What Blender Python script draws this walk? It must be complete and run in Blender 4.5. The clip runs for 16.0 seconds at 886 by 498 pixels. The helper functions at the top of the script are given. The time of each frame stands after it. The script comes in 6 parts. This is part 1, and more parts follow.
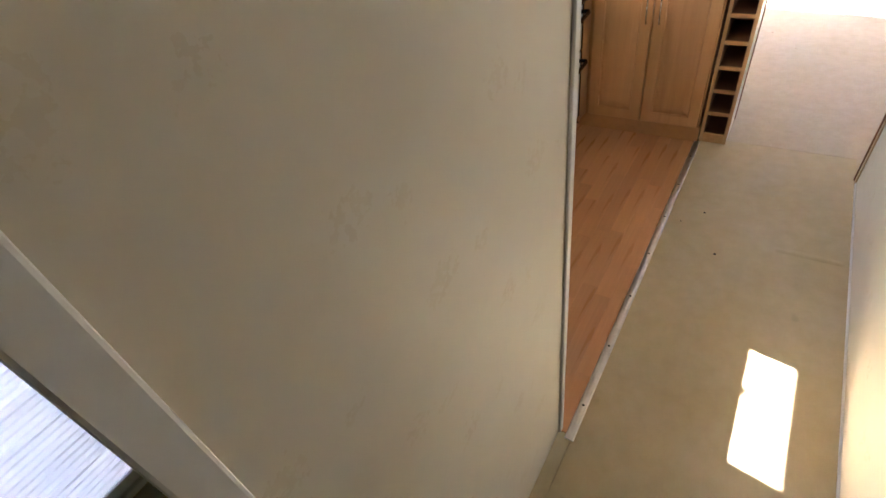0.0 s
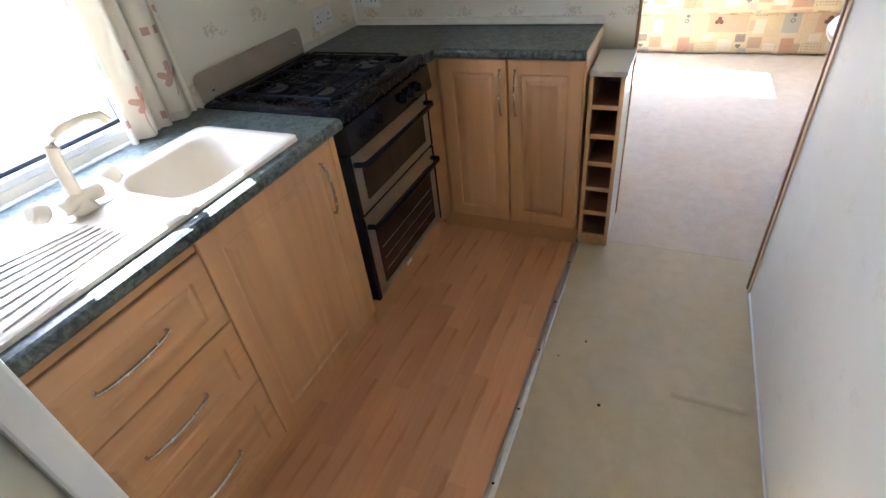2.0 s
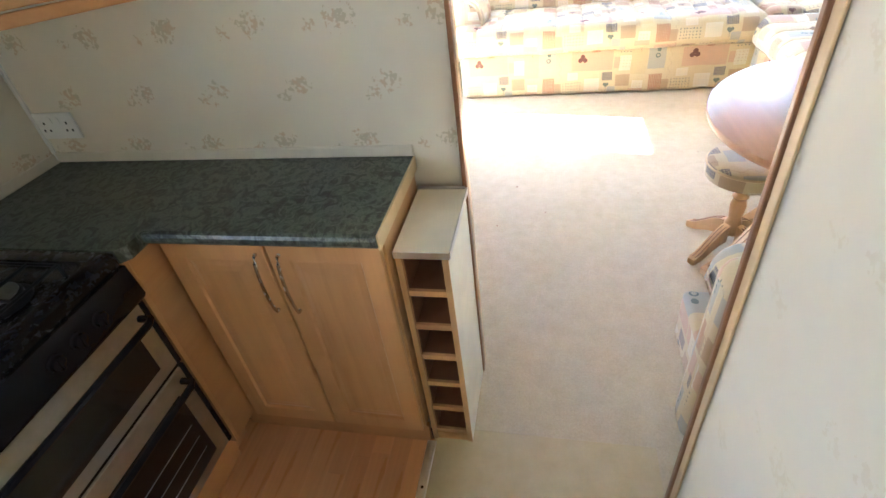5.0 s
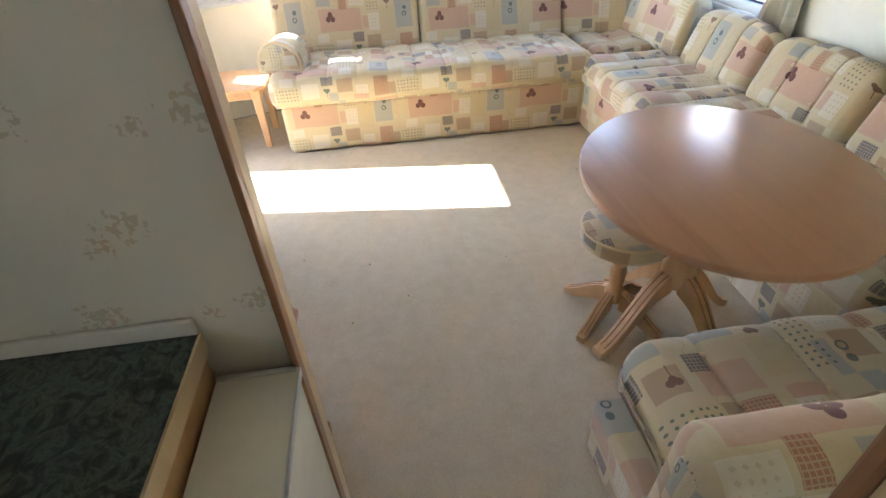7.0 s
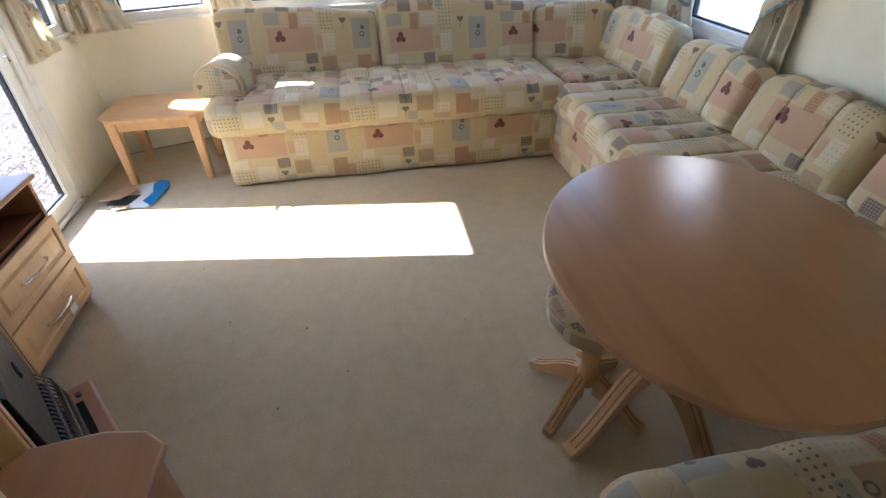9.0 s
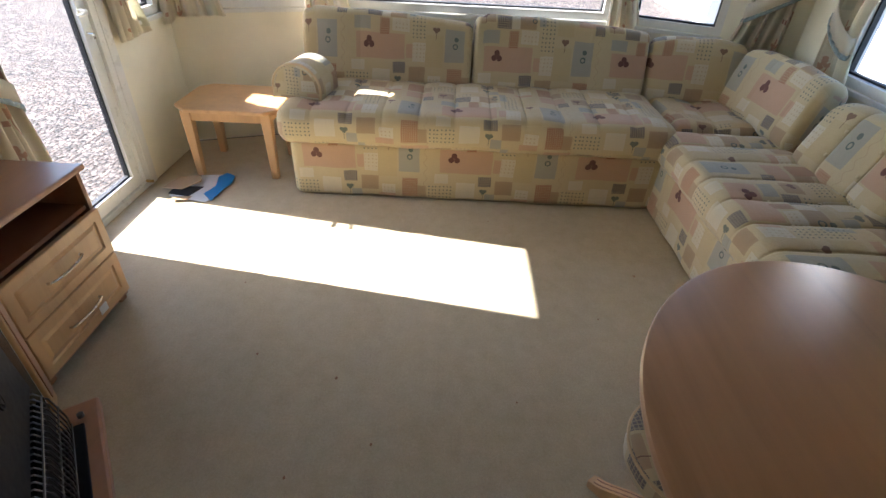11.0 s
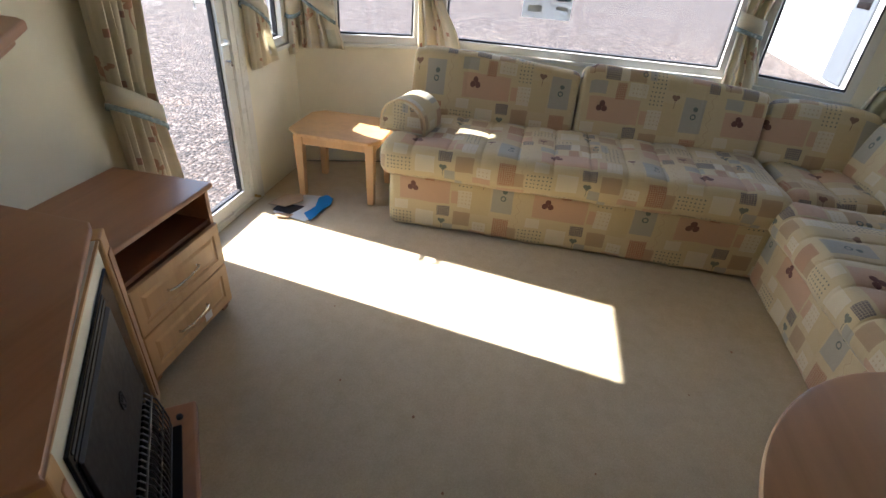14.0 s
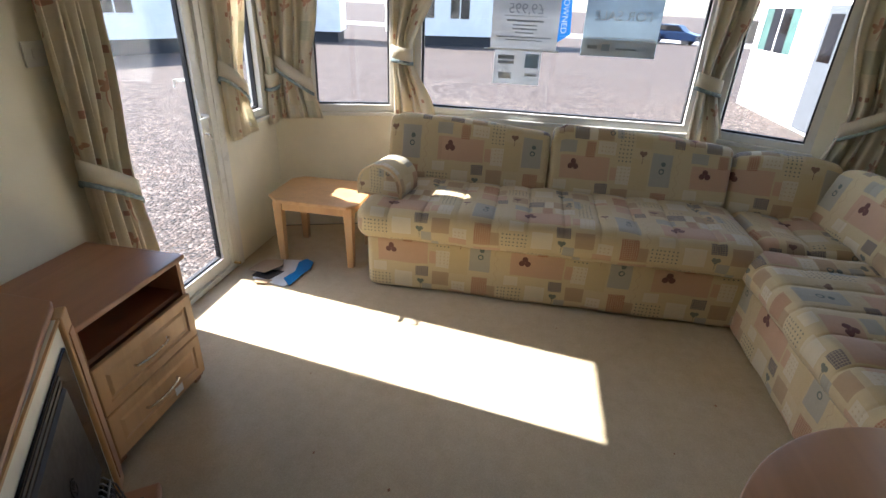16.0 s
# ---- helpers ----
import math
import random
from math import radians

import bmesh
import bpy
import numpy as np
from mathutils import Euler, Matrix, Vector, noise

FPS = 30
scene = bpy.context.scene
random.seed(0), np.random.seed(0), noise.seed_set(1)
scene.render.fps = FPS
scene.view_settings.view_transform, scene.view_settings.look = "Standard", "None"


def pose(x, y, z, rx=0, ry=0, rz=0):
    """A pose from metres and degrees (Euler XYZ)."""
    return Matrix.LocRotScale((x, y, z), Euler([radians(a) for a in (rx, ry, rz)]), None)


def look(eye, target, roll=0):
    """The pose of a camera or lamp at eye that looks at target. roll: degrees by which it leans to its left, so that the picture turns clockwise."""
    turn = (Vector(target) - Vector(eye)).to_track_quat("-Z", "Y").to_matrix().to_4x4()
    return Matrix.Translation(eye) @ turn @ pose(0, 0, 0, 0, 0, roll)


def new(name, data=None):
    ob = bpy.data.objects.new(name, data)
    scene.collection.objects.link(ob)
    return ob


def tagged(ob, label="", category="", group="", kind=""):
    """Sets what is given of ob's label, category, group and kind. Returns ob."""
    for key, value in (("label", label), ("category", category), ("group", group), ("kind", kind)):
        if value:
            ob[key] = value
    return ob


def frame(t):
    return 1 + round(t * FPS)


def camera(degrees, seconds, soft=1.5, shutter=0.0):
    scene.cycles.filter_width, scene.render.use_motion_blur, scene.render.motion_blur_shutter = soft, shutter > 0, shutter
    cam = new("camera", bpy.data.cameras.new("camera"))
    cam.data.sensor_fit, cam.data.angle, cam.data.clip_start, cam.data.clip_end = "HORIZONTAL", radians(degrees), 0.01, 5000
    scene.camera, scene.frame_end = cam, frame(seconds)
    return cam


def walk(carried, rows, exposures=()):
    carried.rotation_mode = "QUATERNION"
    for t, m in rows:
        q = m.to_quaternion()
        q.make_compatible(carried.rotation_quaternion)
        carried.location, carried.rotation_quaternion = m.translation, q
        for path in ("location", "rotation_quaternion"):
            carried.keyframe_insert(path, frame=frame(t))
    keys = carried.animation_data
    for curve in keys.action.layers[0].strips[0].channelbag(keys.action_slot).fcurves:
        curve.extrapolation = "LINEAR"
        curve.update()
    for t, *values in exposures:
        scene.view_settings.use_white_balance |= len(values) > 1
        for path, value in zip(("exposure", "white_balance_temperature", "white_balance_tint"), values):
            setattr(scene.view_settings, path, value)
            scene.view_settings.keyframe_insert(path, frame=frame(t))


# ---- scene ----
cam = camera(82.9, 16.0)

PATH = [
    (0, (0.562, 1.150, 1.640), (1.735, 2.076, 0.310), -10.6),
    (0.5, (0.827, 1.015, 1.496), (2.112, 1.889, 0.237), -9.9),
    (1, (0.911, 0.976, 1.515), (2.257, 1.829, 0.307), -10.8),
    (1.5, (1.14, 0.992, 1.505), (2.534, 1.794, 0.316), -9.7),
    (2, (1.322, 1.1, 1.494), (2.756, 1.831, 0.306), -7.0),
    (2.5, (1.456, 1.119, 1.505), (2.897, 1.844, 0.323), -6.6),
    (3, (1.646, 1.101, 1.532), (3.085, 1.838, 0.354), -6.7),
    (3.5, (1.811, 1.148, 1.527), (3.256, 1.883, 0.355), -6.3),
    (4, (2.026, 1.231, 1.524), (3.513, 1.882, 0.355), -5.7),
    (4.5, (2.23, 1.159, 1.531), (3.752, 1.655, 0.333), -7.9),
    (5, (2.431, 1.02, 1.571), (3.965, 1.438, 0.357), -8.1),
    (7.3, (3.075, 1.051, 1.509), (4.686, 0.835, 0.344), -2.8),
    (7.5, (3.103, 1.022, 1.506), (4.718, 0.786, 0.35), -2.4),
    (8, (3.18, 0.961, 1.491), (4.795, 0.72, 0.337), -2.1),
    (10.3, (3.705, 0.8, 1.497), (5.33, 0.607, 0.347), 0.4),
    (10.5, (3.742, 0.804, 1.496), (5.372, 0.653, 0.346), 1.4),
    (11, (3.765, 0.841, 1.489), (5.408, 0.846, 0.348), 2.8),
    (11.5, (3.771, 0.915, 1.502), (5.412, 1.01, 0.363), 4.0),
    (12, (3.769, 0.935, 1.513), (5.411, 1.094, 0.383), 4.4),
    (12.5, (3.766, 0.953, 1.521), (5.41, 1.153, 0.399), 4.8),
    (13, (3.763, 0.959, 1.531), (5.41, 1.195, 0.422), 4.9),
    (13.5, (3.775, 0.963, 1.54), (5.425, 1.222, 0.44), 4.7),
    (14, (3.796, 0.949, 1.556), (5.461, 1.231, 0.485), 4.4),
    (14.5, (3.803, 0.916, 1.564), (5.505, 1.22, 0.559), 3.9),
    (15, (3.812, 0.911, 1.579), (5.541, 1.223, 0.623), 3.3),
    (15.5, (3.818, 0.885, 1.583), (5.573, 1.193, 0.673), 2.9),
    (16, (3.822, 0.865, 1.592), (5.594, 1.154, 0.711), 2.5),
]
EXPOSURES = [(0, 5.15, 6100, 25), (1.0, 5.0, 5600, 22), (2.0, 5.05, 5100, 20), (4.0, 5.4, 5450, 18), (4.5, 5.5, 5450, 16), (5.2, 5.07, 5500, 14), (7.3, 3.79, 5600, 13), (8.2, 3.44, 5600, 13), (10.3, 2.69, 5900, 12), (12.0, 2.5, 5950, 12), (16.0, 2.18, 6050, 13)]
walk(cam, [(t, look(eye, target, roll)) for t, eye, target, roll in PATH], EXPOSURES)

# ---- world, sun, exposure ----
SUN_DIR = Vector((-0.13, -0.80, -0.680)).normalized()     # the way the light travels
world = bpy.data.worlds.new("world")
scene.world = world
world.use_nodes = True
wt = world.node_tree
sky = wt.nodes.new("ShaderNodeTexSky")
sky.sky_type = "NISHITA"
sky.sun_disc = False
sky.sun_elevation = math.asin(-SUN_DIR.z)
sky.sun_rotation = math.atan2(-SUN_DIR.x, -SUN_DIR.y)
wt.links.new(sky.outputs[0], wt.nodes["Background"].inputs[0])
wt.nodes["Background"].inputs[1].default_value = 0.15
sun = new("sun", bpy.data.lights.new("sun", "SUN"))
sun.data.energy = 5.0
sun.data.angle = radians(0.5)
sun.data.color = (1.0, 0.95, 0.87)
sun.matrix_world = look((0, 0, 10), Vector((0, 0, 10)) + SUN_DIR)


def window_light(name, at, toward, w, h, power):
    lamp = new(name, bpy.data.lights.new(name, "AREA"))
    lamp.data.shape = "RECTANGLE"
    lamp.data.size, lamp.data.size_y, lamp.data.energy = w, h, power
    lamp.data.color = (0.93, 0.96, 1.0)
    lamp.matrix_world = look(at, toward)
    return lamp


# ---- helpers for shapes ----
def thing(name, label, category, group="", kind="", at=(0, 0, 0)):
    ob = new(name)
    ob.empty_display_size = 0.1
    ob.location = at
    bpy.context.view_layer.update()
    return tagged(ob, label, category, group, kind)


def part(name, bm, material, parent=None, label="", smooth=False):
    me = bpy.data.meshes.new(name)
    bmesh.ops.recalc_face_normals(bm, faces=bm.faces)
    if smooth:
        for f in bm.faces:
            f.smooth = True
    bm.to_mesh(me)
    bm.free()
    me.materials.append(material)
    ob = new(name, me)
    if smooth:
        me.set_sharp_from_angle(angle=radians(40))
    if parent is not None:
        ob.parent = parent
        top = parent
        shift = Vector((0, 0, 0))
        while top is not None:
            shift += Vector(top.location)
            top = top.parent
        ob.matrix_parent_inverse = Matrix.Translation(-shift)
    if label:
        ob["label"] = label
    return ob


def structure(name, bm, material, label="", category="", smooth=False):
    return tagged(part(name, bm, material, None, "", smooth), label, category or name.split("_")[0], "", "structure")


def box(bm, x0, x1, y0, y1, z0, z1, bevel=0.0, seg=2):
    vs = [bm.verts.new(p) for p in ((x0, y0, z0), (x1, y0, z0), (x1, y1, z0), (x0, y1, z0), (x0, y0, z1), (x1, y0, z1), (x1, y1, z1), (x0, y1, z1))]
    fs = [bm.faces.new([vs[i] for i in q]) for q in ((3, 2, 1, 0), (4, 5, 6, 7), (0, 1, 5, 4), (1, 2, 6, 5), (2, 3, 7, 6), (3, 0, 4, 7))]
    if bevel:
        edges = list({e for f in fs for e in f.edges})
        bmesh.ops.bevel(bm, geom=edges, offset=bevel, segments=seg, affect="EDGES", profile=0.5)
    return bm


def boxed(*args, **kw):
    return box(bmesh.new(), *args, **kw)


def prism(bm, pts, z0, z1, bevel=0.0, seg=2, axis="z"):
    """A polygon of (a, b) drawn out from z0 to z1 along an axis."""
    def put(a, b, c):
        return (a, b, c) if axis == "z" else ((a, c, b) if axis == "y" else (c, a, b))
    lo = [bm.verts.new(put(a, b, z0)) for a, b in pts]
    hi = [bm.verts.new(put(a, b, z1)) for a, b in pts]
    fs = [bm.faces.new(lo[::-1]), bm.faces.new(hi)]
    n = len(pts)
    for i in range(n):
        fs.append(bm.faces.new((lo[i], lo[(i + 1) % n], hi[(i + 1) % n], hi[i])))
    if bevel:
        edges = list({e for f in fs[:2] for e in f.edges})
        bmesh.ops.bevel(bm, geom=edges, offset=bevel, segments=seg, affect="EDGES", profile=0.5)
    return bm


def tube(bm, pts, r, n=8, flat=1.0):
    """A round bar through points; r: one radius or one for each point."""
    pts = [Vector(p) for p in pts]
    rs = r if isinstance(r, (list, tuple)) else [r] * len(pts)
    rings = []
    for i, p in enumerate(pts):
        d = (pts[min(i + 1, len(pts) - 1)] - pts[max(i - 1, 0)]).normalized()
        a = d.cross(Vector((0, 0, 1)) if abs(d.z) < 0.95 else Vector((1, 0, 0))).normalized()
        b = a.cross(d)
        rings.append([bm.verts.new(p + rs[i] * (math.cos(k * math.tau / n) * a + flat * math.sin(k * math.tau / n) * b)) for k in range(n)])
    for u, v in zip(rings, rings[1:]):
        for k in range(n):
            bm.faces.new((u[k], u[(k + 1) % n], v[(k + 1) % n], v[k]))
    bm.faces.new(rings[0][::-1])
    bm.faces.new(rings[-1])
    return bm


def lathe(bm, profile, cx, cy, n=24):
    """Turns (radius, height) round an upright line."""
    rings = [[bm.verts.new((cx + r * math.cos(k * math.tau / n), cy + r * math.sin(k * math.tau / n), z)) for k in range(n)] for r, z in profile]
    for u, v in zip(rings, rings[1:]):
        for k in range(n):
            bm.faces.new((u[k], u[(k + 1) % n], v[(k + 1) % n], v[k]))
    bm.faces.new(rings[0][::-1])
    bm.faces.new(rings[-1])
    return bm


def turned(bm, degrees, cx, cy):
    bmesh.ops.rotate(bm, verts=bm.verts, cent=(cx, cy, 0), matrix=Matrix.Rotation(radians(degrees), 3, "Z"))
    return bm


def moved(bm, m):
    bmesh.ops.transform(bm, matrix=m, verts=bm.verts)
    return bm


# ---- materials ----
class Nodes:
    """Short-hand for a node material."""

    def __init__(self, name, rough=0.6, metal=0.0):
        self.mat = bpy.data.materials.new(name)
        self.mat.use_nodes = True
        self.t = self.mat.node_tree
        self.b = self.t.nodes["Principled BSDF"]
        self.b.inputs["Roughness"].default_value = rough
        self.b.inputs["Metallic"].default_value = metal

    def node(self, kind, **kw):
        n = self.t.nodes.new(kind)
        for k, v in kw.items():
            n.inputs[k].default_value = v
        return n

    def link(self, a, b):
        self.t.links.new(a, b)

    def put(self, v, sock):
        if isinstance(v, bpy.types.NodeSocket):
            self.link(v, sock)
        else:
            sock.default_value = v

    def math(self, op, a, b=0.0, c=0.0):
        n = self.t.nodes.new("ShaderNodeMath")
        n.operation = op
        self.put(a, n.inputs[0])
        self.put(b, n.inputs[1])
        self.put(c, n.inputs[2])
        return n.outputs[0]

    def coords(self, which="Object", scale=(1, 1, 1)):
        tc = self.t.nodes.new("ShaderNodeTexCoord")
        mp = self.t.nodes.new("ShaderNodeMapping")
        mp.inputs["Scale"].default_value = scale
        self.link(tc.outputs[which], mp.inputs[0])
        return mp.outputs[0]

    def noise(self, scale, detail=3.0, rough=0.55, vec=None, out=0, distort=0.0):
        n = self.node("ShaderNodeTexNoise", Scale=scale, Detail=detail, Roughness=rough, Distortion=distort)
        if vec is not None:
            self.link(vec, n.inputs["Vector"])
        return n.outputs[out]

    def ramp(self, fac, stops):
        n = self.t.nodes.new("ShaderNodeValToRGB")
        els = n.color_ramp.elements
        while len(els) < len(stops):
            els.new(0.5)
        for e, (p, c) in zip(els, stops):
            e.position = p
            e.color = (*c, 1) if len(c) == 3 else c
        self.link(fac, n.inputs[0])
        return n.outputs[0]

    def mix(self, fac, a, b, mode="MIX"):
        n = self.t.nodes.new("ShaderNodeMix")
        n.data_type = "RGBA"
        n.blend_type = mode
        self.put(fac, n.inputs[0])
        self.put((*a, 1) if isinstance(a, tuple) else a, n.inputs[6])
        self.put((*b, 1) if isinstance(b, tuple) else b, n.inputs[7])
        return n.outputs[2]

    def bump(self, height, strength=0.3, distance=0.002):
        n = self.node("ShaderNodeBump", Strength=strength, Distance=distance)
        self.link(height, n.inputs["Height"])
        self.link(n.outputs[0], self.b.inputs["Normal"])

    def color(self, v):
        self.put((*v, 1) if isinstance(v, tuple) else v, self.b.inputs["Base Color"])
        return self

    def rough(self, v):
        self.put(v, self.b.inputs["Roughness"])
        return self


def plain(name, color, rough=0.5, metal=0.0, vary=0.06, scale=6.0, bump=0.0, fine=300.0):
    n = Nodes(name, rough, metal)
    v = n.coords()
    f = n.noise(scale, 4, vec=v)
    dark = tuple(c * (1 - 2 * vary) for c in color)
    light = tuple(min(1, c * (1 + vary)) for c in color)
    n.color(n.ramp(f, [(0.3, dark), (0.7, light)]))
    g = n.noise(scale * 3, 3, vec=v)
    n.rough(n.math("MULTIPLY_ADD", g, 0.2, rough - 0.1))
    if bump:
        n.bump(n.noise(fine, 3, vec=v), bump, 0.001)
    return n.mat


def wood(name, color, along="z", rough=0.45, contrast=0.22, spread=0.14, fine=1.0):
    n = Nodes(name, rough)
    s = {"x": (1.2, 22, 22), "y": (22, 1.2, 22), "z": (22, 22, 1.2)}[along]
    v = n.coords("Object", tuple(a * fine for a in s))
    f = n.noise(1.0, 5, 0.6, v, distort=0.6)
    big = n.noise(0.9, 2, 0.5, n.coords("Object", tuple(a * 0.18 for a in s)))
    both = n.math("MULTIPLY_ADD", big, 0.5, n.math("MULTIPLY", f, 0.5))
    d = tuple(c * (1 - contrast) for c in color)
    d = (d[0], d[1] * 0.95, d[2] * 0.88)
    l = tuple(min(1, c * (1 + contrast * 0.6)) for c in color)
    col = n.ramp(both, [(0.32, d), (0.5, color), (0.68, l)])
    info = n.t.nodes.new("ShaderNodeObjectInfo")
    val = n.math("MULTIPLY_ADD", info.outputs["Random"], spread, 1 - spread / 2)
    hsv = n.t.nodes.new("ShaderNodeHueSaturation")
    n.link(col, hsv.inputs["Color"])
    n.link(val, hsv.inputs["Value"])
    n.color(hsv.outputs[0])
    n.rough(n.math("MULTIPLY_ADD", f, 0.2, rough - 0.1))
    n.bump(f, 0.08, 0.0008)
    return n.mat


def metal(name, color, rough=0.3):
    return plain(name, color, rough, 1.0, 0.05, 30)


def glass(name, tint=(1, 1, 1)):
    n = Nodes(name, 0.0)
    n.color(tint)
    t = n.t.nodes.new("ShaderNodeBsdfTransparent")
    g = n.t.nodes.new("ShaderNodeBsdfGlossy")
    g.inputs["Roughness"].default_value = 0.01
    lw = n.t.nodes.new("ShaderNodeLayerWeight")
    fac = n.math("MULTIPLY_ADD", n.math("POWER", lw.outputs["Facing"], 5.0), 0.6, 0.025)
    m = n.t.nodes.new("ShaderNodeMixShader")
    n.link(fac, m.inputs[0])
    n.link(t.outputs[0], m.inputs[1])
    n.link(g.outputs[0], m.inputs[2])
    n.link(m.outputs[0], n.t.nodes["Material Output"].inputs[0])
    t.inputs[0].default_value = (*tint, 1)
    return n.mat


def carpet(name, color, patch, grain=0.3):
    n = Nodes(name, 0.95)
    v = n.coords()
    pile = n.noise(420, 2, vec=v)
    mid = n.noise(14, 5, 0.6, v)
    big = n.noise(1.6, 4, 0.55, v)
    a = n.mix(n.ramp(big, [(0.35, (0, 0, 0)), (0.7, (1, 1, 1))]), color, patch)
    c = n.mix(0.55, a, n.ramp(mid, [(0.3, (0.82, 0.80, 0.76)), (0.65, (1, 1, 1))]), "MULTIPLY")
    tuft = n.noise(110, 3, 0.6, v)
    c = n.mix(grain, c, n.ramp(tuft, [(0.32, (0.74, 0.72, 0.68)), (0.62, (1, 1, 1))]), "MULTIPLY")
    c = n.mix(0.5, c, n.ramp(pile, [(0.3, (0.72, 0.7, 0.66)), (0.65, (1, 1, 1))]), "MULTIPLY")
    spots = n.noise(7.5, 2, 0.4, v)
    c = n.mix(n.ramp(spots, [(0.765, (0, 0, 0)), (0.80, (0.25, 0.25, 0.25))]), c, (0.20, 0.17, 0.12))
    n.color(c)
    n.bump(n.math("MULTIPLY_ADD", pile, 0.6, mid), 0.5, 0.004)
    return n.mat


def rect_mask(n, u, v, u0, u1, v0, v1):
    a = n.math("LESS_THAN", n.math("ABSOLUTE", n.math("SUBTRACT", u, (u0 + u1) / 2)), (u1 - u0) / 2)
    b = n.math("LESS_THAN", n.math("ABSOLUTE", n.math("SUBTRACT", v, (v0 + v1) / 2)), (v1 - v0) / 2)
    return n.math("MULTIPLY", a, b)


def disc_mask(n, u, v, cu, cv, r):
    a = n.math("POWER", n.math("ABSOLUTE", n.math("SUBTRACT", u, cu)), 2.0)
    b = n.math("POWER", n.math("ABSOLUTE", n.math("SUBTRACT", v, cv)), 2.0)
    return n.math("LESS_THAN", n.math("ADD", a, b), r * r)


def either(n, *masks):
    m = masks[0]
    for k in masks[1:]:
        m = n.math("MAXIMUM", m, k)
    return m


def patchwork(name):
    """The printed sofa cloth: patches of cream, sand, pink and grey-blue with leaves, hearts, dots and rings. One repeat is 0.79 by 0.56 m."""
    n = Nodes(name, 0.9)
    tc = n.t.nodes.new("ShaderNodeUVMap")
    tc.uv_map = "cloth"
    sep = n.t.nodes.new("ShaderNodeSeparateXYZ")
    n.link(tc.outputs[0], sep.inputs[0])
    wob = n.noise(9, 2, 0.5, tc.outputs[0])
    wob = n.math("MULTIPLY_ADD", wob, 0.012, -0.006)
    P, Q = 0.787, 0.56
    u = n.math("FLOORED_MODULO", n.math("ADD", sep.outputs[0], wob), P)
    v = n.math("FLOORED_MODULO", n.math("ADD", sep.outputs[1], wob), Q)
    cream, sand, tan = (0.56, 0.46, 0.28), (0.51, 0.40, 0.21), (0.37, 0.25, 0.14)
    pink, blue, white = (0.50, 0.31, 0.20), (0.335, 0.325, 0.27), (0.60, 0.53, 0.38)
    rust, slate, plum, teal = (0.33, 0.125, 0.06), (0.075, 0.07, 0.09), (0.10, 0.022, 0.020), (0.06, 0.10, 0.09)
    CHECKS = ((0.60, 0.69, 0.02, 0.145), (0.18, 0.235, 0.325, 0.41), (0.26, 0.335, 0.11, 0.175), (0.10, 0.19, 0.42, 0.495), (0.70, 0.76, 0.42, 0.48))
    c = n.mix(n.noise(3, 2, 0.5, tc.outputs[0]), cream, sand)
    for col, rects in (
        (pink, ((0.03, 0.33, 0.19, 0.33), (0.60, 0.75, 0.46, 0.56), (0.46, 0.56, 0.00, 0.04), (0.34, 0.38, 0.20, 0.28))),
        (tan, ((0.36, 0.46, 0.06, 0.15), (0.24, 0.34, 0.42, 0.51), (0.0, 0.09, 0.45, 0.54), (0.69, 0.74, 0.02, 0.10))),
        (white, ((0.38, 0.46, 0.18, 0.29), (0.13, 0.24, 0.03, 0.13), (0.48, 0.56, 0.04, 0.10), (0.25, 0.36, 0.345, 0.415), (0.19, 0.24, 0.42, 0.50), (0.0, 0.08, 0.12, 0.18))),
        (blue, ((0.58, 0.70, 0.185, 0.38), (0.36, 0.40, 0.44, 0.56), (0.02, 0.12, 0.345, 0.41), (0.30, 0.36, 0.00, 0.06))),
        (sand, ((0.46, 0.57, 0.15, 0.34), (0.47, 0.57, 0.40, 0.53), (0.20, 0.30, 0.52, 0.56))),
        (rust, CHECKS[:2]),
        (slate, CHECKS[2:]),
    ):
        c = n.mix(n.math("MULTIPLY", either(n, *[rect_mask(n, u, v, *r) for r in rects]), 0.85), c, col)
    # woven checks in the rust and slate patches
    chk = n.math("LESS_THAN", n.math("FLOORED_MODULO", n.math("MULTIPLY", u, 1.0), 0.0115), 0.003)
    chk = n.math("MAXIMUM", chk, n.math("LESS_THAN", n.math("FLOORED_MODULO", v, 0.0115), 0.003))
    spots = either(n, *[rect_mask(n, u, v, *r) for r in CHECKS])
    c = n.mix(n.math("MULTIPLY", n.math("MULTIPLY", chk, spots), 0.5), c, cream)
    # rows of dark dots
    du = n.math("SUBTRACT", n.math("FLOORED_MODULO", u, 0.022), 0.011)
    dv = n.math("SUBTRACT", n.math("FLOORED_MODULO", v, 0.022), 0.011)
    dots = n.math("LESS_THAN", n.math("ADD", n.math("MULTIPLY", du, du), n.math("MULTIPLY", dv, dv)), 0.0045 ** 2)
    fields = either(n, *[rect_mask(n, u, v, *r) for r in ((0.748, 0.787, 0.022, 0.11), (0.0, 0.11, 0.022, 0.11), (0.374, 0.462, 0.308, 0.528), (0.11, 0.198, 0.506, 0.55))])
    c = n.mix(n.math("MULTIPLY", n.math("MULTIPLY", dots, fields), 0.8), c, teal)
    small = n.math("LESS_THAN", n.math("ADD", n.math("ABSOLUTE", du), n.math("ABSOLUTE", dv)), 0.006)
    pale = either(n, *[rect_mask(n, u, v, *r) for r in ((0.385, 0.455, 0.19, 0.28), (0.49, 0.55, 0.045, 0.095), (0.26, 0.35, 0.355, 0.405))])
